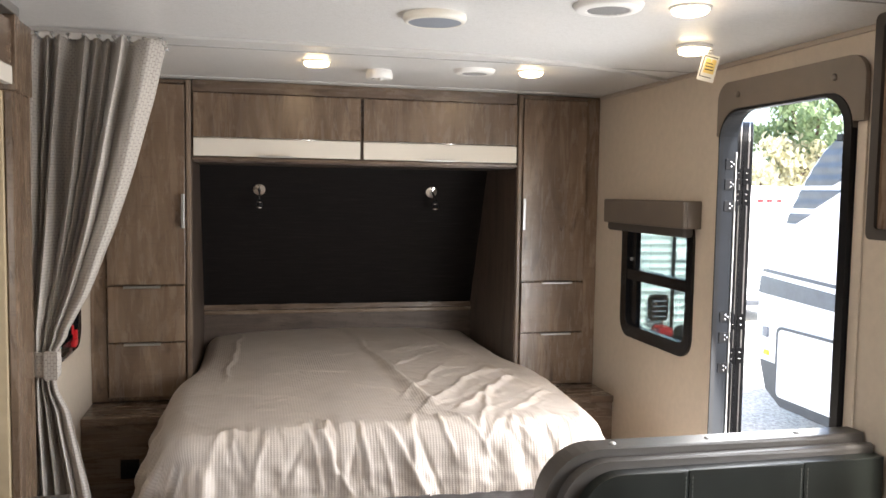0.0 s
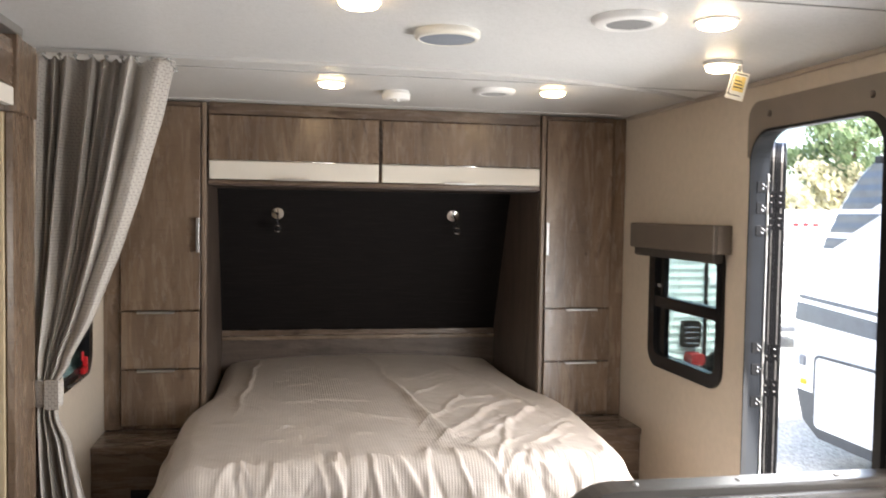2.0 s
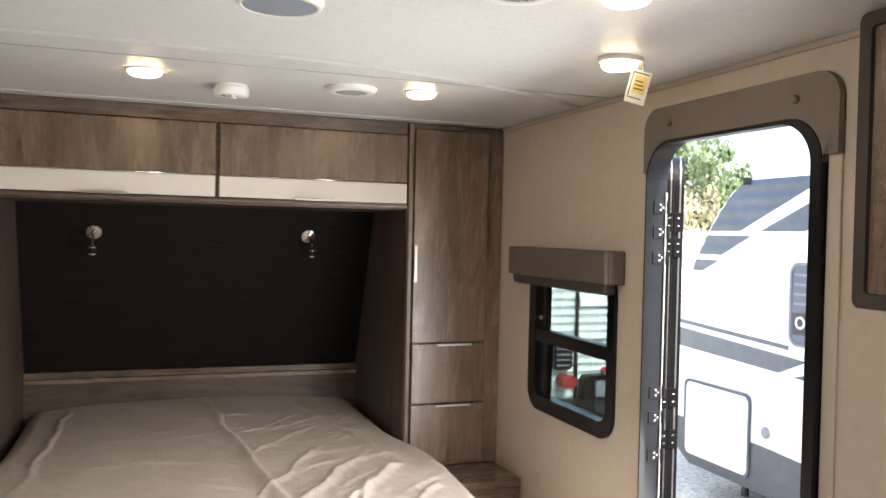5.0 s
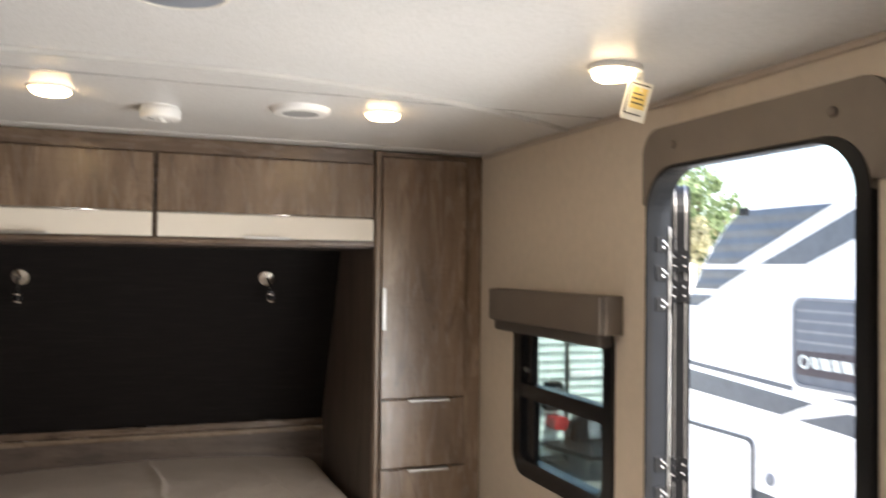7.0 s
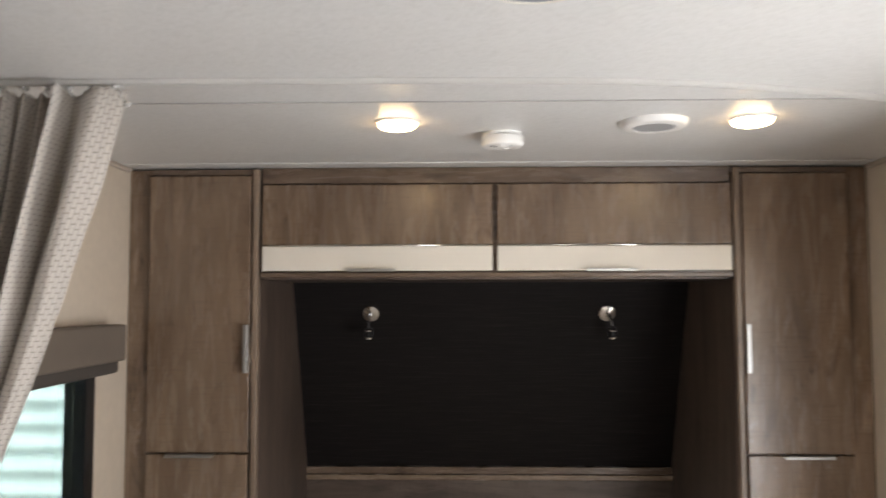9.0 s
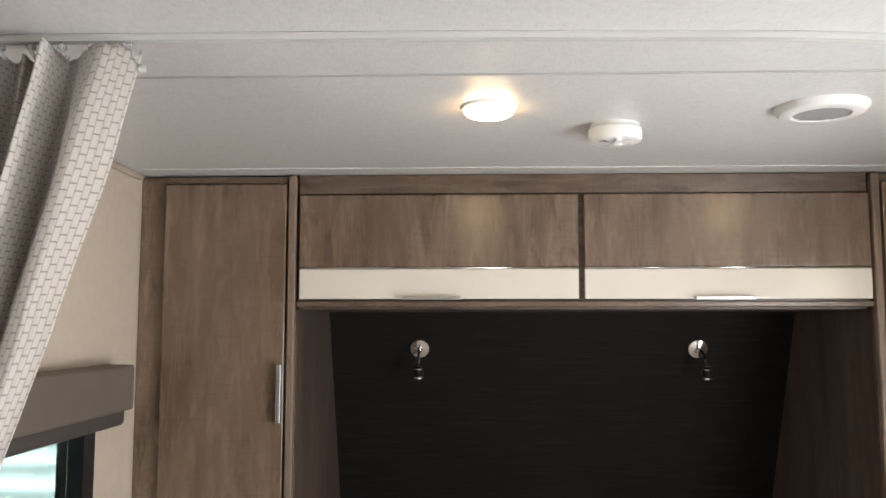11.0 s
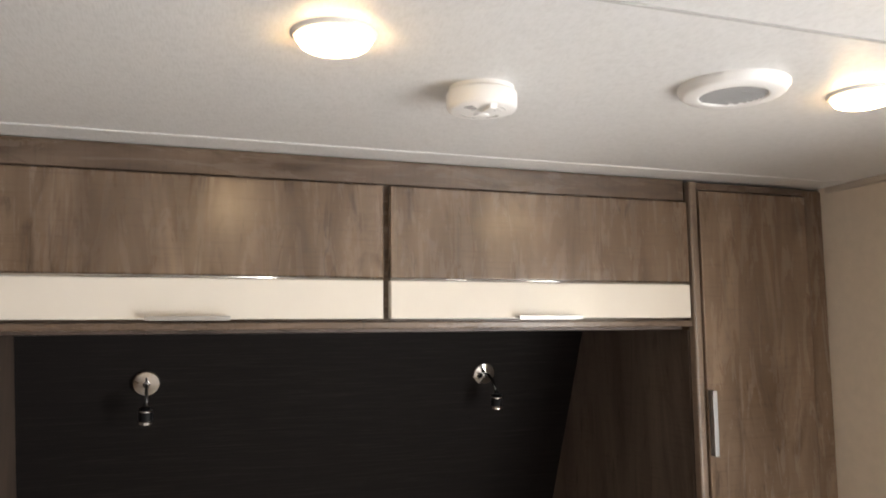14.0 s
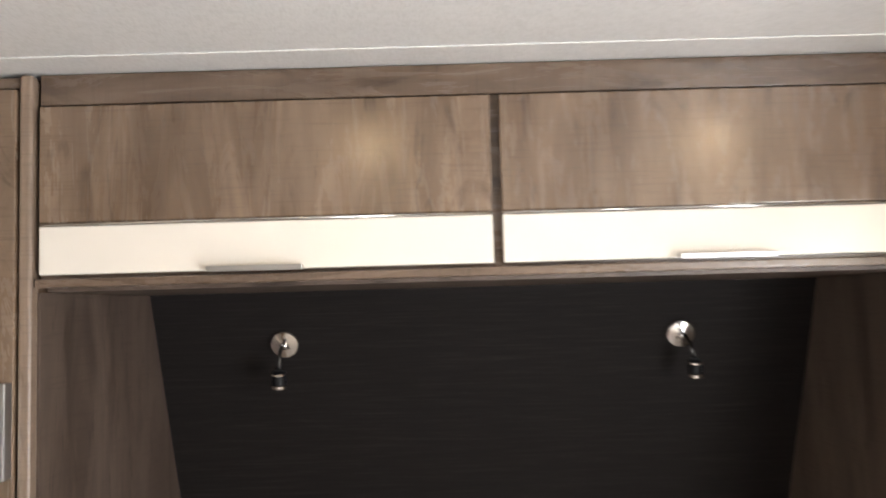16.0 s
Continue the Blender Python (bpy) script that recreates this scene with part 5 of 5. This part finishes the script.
    part("pane", slab("x", X0 - 0.022, X0 - 0.006, loop2(0.70, 1.71, 0.73, 1.34, 0.08, 6)), PANE_DARK, rear_window, "grey pane behind painted reflections of ribbed siding")
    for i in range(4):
        part("painted_rib_reflection", box(X0 - 0.024, X0 - 0.0222, 0.72, 1.69, 1.03 + 0.075 * i, 1.05 + 0.075 * i), PANE_GREY, rear_window)
    part("painted_sign_reflection", slab("x", X0 - 0.0245, X0 - 0.0222, [(1.69, 0.80), (1.69, 0.97), (0.72, 1.0), (0.72, 0.80)]), WINE, rear_window, "painted reflection of a dark sign on the pane")
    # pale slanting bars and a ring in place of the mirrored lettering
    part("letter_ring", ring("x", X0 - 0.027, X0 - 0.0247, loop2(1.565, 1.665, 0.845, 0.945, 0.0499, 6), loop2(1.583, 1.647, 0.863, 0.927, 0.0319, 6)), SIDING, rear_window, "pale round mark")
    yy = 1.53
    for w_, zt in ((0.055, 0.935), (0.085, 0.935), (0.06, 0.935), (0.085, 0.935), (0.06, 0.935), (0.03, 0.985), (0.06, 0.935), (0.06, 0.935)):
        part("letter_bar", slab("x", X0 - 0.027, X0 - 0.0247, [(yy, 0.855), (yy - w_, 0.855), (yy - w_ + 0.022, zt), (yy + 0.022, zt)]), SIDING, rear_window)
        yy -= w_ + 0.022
    wpart("marker_light", box(X0 - 0.02, X0, 3.14, 3.22, -0.08, -0.03, 0.006), AMBER, t, "amber side marker light")
    wpart("socket", box(X0 - 0.03, X0, 3.16, 3.24, 0.10, 0.2, 0.01), GRILLE, t)
    wpart("roof_latch", box(X0 - 0.03, X0 + 0.05, 2.22, 2.30, 1.99, 2.05, 0.008), BLACK, t)
    for yw in (-1.2, -2.1):
        wheel(t, X0 + 0.15, yw, 0.33)
    t.location.y += 0.06
    for yb in (2.6, 1.1):
        wpart("jack", tube([(X0 + 0.3, yb, -0.55), (X0 + 0.3, yb, GZ + 0.02)], 0.035, 10), SKIRT, t)
    wpart("underframe", box(X0 + 0.2, X0 + 2.2, -4.3, 2.9, -0.64, -0.551), SKIRT, t)
    return t


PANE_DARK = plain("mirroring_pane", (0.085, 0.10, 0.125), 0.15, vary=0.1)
# colours of the painted reflections: ribbed siding, then the sign
PANE_GREY = plain("painted_siding_reflection", (0.15, 0.172, 0.20), 0.2, vary=0.1)
WINE = plain("dark_painted_reflection", (0.028, 0.02, 0.03), 0.3)
AMBER = plain("amber_plastic", (0.85, 0.42, 0.02), 0.3)
neighbour()


def ribbed(x0, x1, z0, z1, axis, c, pitch=0.085, depth=0.024):
    """A wall sheet with rolled horizontal ribs."""
    m = bmesh.new()
    n = int((z1 - z0) / pitch * 8)
    prev = None
    for i in range(n + 1):
        z = z0 + (z1 - z0) * i / n
        ph = (z - z0) / pitch % 1.0
        d = depth * (0.5 - 0.5 * math.cos(2 * math.pi * ph)) ** 0.7
        cc = c + d
        row = [m.verts.new(to3(axis, cc, (x0, z))), m.verts.new(to3(axis, cc, (x1, z)))]
        if prev:
            m.faces.new((prev[0], prev[1], row[1], row[0]))
        prev = row
    return m


def ribbed_trailer_front():
    t = thing("ribbed_trailer", "pale ribbed travel trailer with a dark box and red lamps behind", "trailer", at=(4.0, 5.5, GZ))
    wpart("siding", ribbed(2.7, 5.35, -0.62, 2.2, "y", 5.5, 0.10, 0.018), SIDING, t, "pale ribbed siding", True)
    wpart("body", box(2.7, 5.35, 5.53, 11.0, -0.62, 2.22, 0.03), GELCOAT, t)
    wpart("corner_post", box(4.67, 4.70, 5.46, 5.5, -0.62, 2.2, 0.006), BLACK, t)
    wpart("white_band", box(4.72, 5.33, 5.475, 5.505, 0.67, 0.79, 0.01), GELCOAT, t)
    wpart("white_band", box(4.72, 5.33, 5.475, 5.505, 0.27, 0.34, 0.01), GELCOAT, t)
    wpart("dark_box", slab("y", 5.35, 5.499, loop2(4.73, 5.10, -0.61, -0.16, 0.07, 5), 0.02), BLACK, t, "black moulded box")
    # black sheet on a prop, added to stand in for the shaded ground
    wpart("shade_sheet", slab("z", -0.50, -0.45, [(4.35, 5.50), (5.32, 5.50), (5.12, 4.65), (4.52, 4.65)], 0.006), BLACK, t, "black sheet added in place of shade on the ground")
    wpart("sheet_prop", tube([(4.83, 4.8, -0.46), (4.83, 4.8, GZ + 0.01)], 0.035, 10), SKIRT, t)
    wpart("grey_label", box(4.89, 5.05, 5.344, 5.351, -0.42, -0.23, 0.003), GRILLE, t)
    wpart("red_lamp", slab("y", 5.44, 5.499, loop2(5.04, 5.15, -0.145, -0.085, 0.027, 5), 0.012), RED, t, "oval red lamp")
    wpart("red_can", slab("y", 5.30, 5.499, loop2(4.42, 4.60, -0.29, -0.15, 0.035, 5), 0.02), DARK_RED, t, "red fuel can on a bracket")
    wpart("dark_vent", slab("y", 5.42, 5.499, loop2(4.36, 4.60, -0.09, 0.24, 0.05, 5), 0.01), BLACK, t, "dark louvred vent")
    for i in range(4):
        wpart("vent_slat", box(4.39, 4.57, 5.412, 5.42, -0.04 + 0.065 * i, -0.025 + 0.065 * i, 0.002), GRILLE, t)
    for s in (3.0, 5.0):
        wheel(t, s, 9.0, 0.33)
    wpart("jack", tube([(3.2, 5.9, -0.61), (3.2, 5.9, GZ + 0.01)], 0.035, 10), SKIRT, t)
    wpart("jack", tube([(4.9, 5.9, -0.61), (4.9, 5.9, GZ + 0.01)], 0.035, 10), SKIRT, t)
    return t


ribbed_trailer_front()


def far_trailer():
    t = thing("far_trailer", "white trailer end with three red marker lights further off", "trailer", at=(8.5, 9.0, GZ))
    wpart("body", box(6.9, 9.3, 9.02, 15.5, -0.35, 1.68, 0.09, seg=4), GELCOAT, t)
    wpart("siding", ribbed(6.92, 9.28, -0.35, 0.15, "y", 9.0), SIDING, t, "grey ribbed lower siding")
    wpart("seam_line", box(6.95, 9.25, 9.005, 9.02, 1.05, 1.065), GRILLE, t)
    for x in (8.30, 8.49, 8.68):
        wpart("marker_light", slab("y", 8.985, 9.02, loop2(x - 0.055, x + 0.055, 1.39, 1.45, 0.025, 4), 0.006), RED, t, "small red marker light")
    wpart("lamp", slab("y", 8.98, 9.02, loop2(8.52, 8.66, 1.29, 1.34, 0.02, 4), 0.006), GRILLE, t)
    for x in (7.2, 9.0):
        wheel(t, x, 12.0, 0.33)
    wpart("bumper", box(6.95, 9.25, 8.9, 9.02, -0.45, -0.36, 0.01), SKIRT, t)
    for x in (7.2, 9.0):
        wpart("jack", tube([(x, 9.4, -0.36), (x, 9.4, GZ + 0.01)], 0.035, 8), SKIRT, t)
    return t


far_trailer()


def west_trailer():
    t = thing("ribbed_trailer", "pale ribbed trailer end parked beyond the nose", "trailer", at=(-3.4, 2.6, GZ))
    m = ribbed(-5.2, -1.5, -0.45, 2.3, "y", 2.6, 0.15, 0.026)
    wpart("siding", m, SIDING, t, "pale ribbed siding", True)
    wpart("body", box(-5.2, -1.5, 2.63, 8.0, -0.5, 2.32, 0.03), GELCOAT, t)
    for xw in (-4.9, -1.8):
        for yw in (5.0, 5.8):
            wheel(t, xw, yw, 0.30)
    for xb in (-4.6, -2.1):
        wpart("jack", tube([(xb, 3.1, -0.5), (xb, 3.1, GZ + 0.01)], 0.035, 10), SKIRT, t)
    return t


west_trailer()


def tree(x, y, h, spread, seed, label, foliage, leaves=4600):
    random.seed(seed)
    t = thing("tree", label, "tree", "trees", at=(x, y, GZ))
    m = bmesh.new()
    tips = []
    trunk_top = h * 0.45
    tube_pts = [(0, 0, 0), (0.05, 0.02, h * 0.2), (0.0, 0.06, trunk_top)]
    for (p, q, ra) in ((tube_pts[0], tube_pts[1], 0.2), (tube_pts[1], tube_pts[2], 0.15)):
        tube([p, q], ra, 8, m)
    for i in range(11):
        a = 2 * math.pi * i / 11 + random.uniform(-0.3, 0.3)
        r = spread * random.uniform(0.45, 0.95)
        z = h * random.uniform(0.5, 0.98)
        start = Vector((0, 0.05, trunk_top * random.uniform(0.75, 1.0)))
        end = Vector((r * math.cos(a), r * math.sin(a), z))
        mid = (start + end) / 2 + Vector((0, 0, 0.25))
        tube([start, mid, end], 0.045, 6, m)
        tips += [end, mid, (mid + end) / 2]
    tips += [Vector((0, 0, h)), Vector((0.3, -0.2, h * 0.9))]
    part("trunk", m, BARK, t, "brown trunk with limbs")
    vs_, fs_ = [], []
    clumps = [(c + Vector((random.uniform(-1, 1), random.uniform(-1, 1), random.uniform(-0.6, 0.6))) * spread * 0.18, random.uniform(0.25, 0.6) * spread * 0.5) for c in tips for _ in range(2)]
    for i in range(leaves):
        c, r = clumps[i % len(clumps)]
        d = Vector((random.gauss(0, 1), random.gauss(0, 1), random.gauss(0, 0.8)))
        p = c + d.normalized() * r * random.random() ** 0.45
        q = Euler((random.uniform(0, 3.1), random.uniform(0, 3.1), random.uniform(0, 6.2))).to_matrix()
        s = random.uniform(0.07, 0.14)
        k = len(vs_)
        for a, b_ in ((-s, 0), (0, -s * 0.5), (s, 0), (0, s * 0.5)):
            vs_.append(p + q @ Vector((a, b_, 0)))
        fs_.append((k, k + 1, k + 2, k + 3))
    me = bpy.data.meshes.new("crown")
    me.from_pydata(vs_, [], fs_)
    me.materials.append(foliage)
    ob = new("crown", me)
    ob.parent = t
    tagged(ob, "loose uneven crown of small leaves")
    return t


tree(15.6, 17.2, 5.3, 1.9, 3, "leafy green broad-crowned tree behind the trailers", LEAVES)
tree(13.6, 16.4, 3.7, 1.6, 8, "pale golden-leaved tree behind the trailers", PALE_LEAVES)
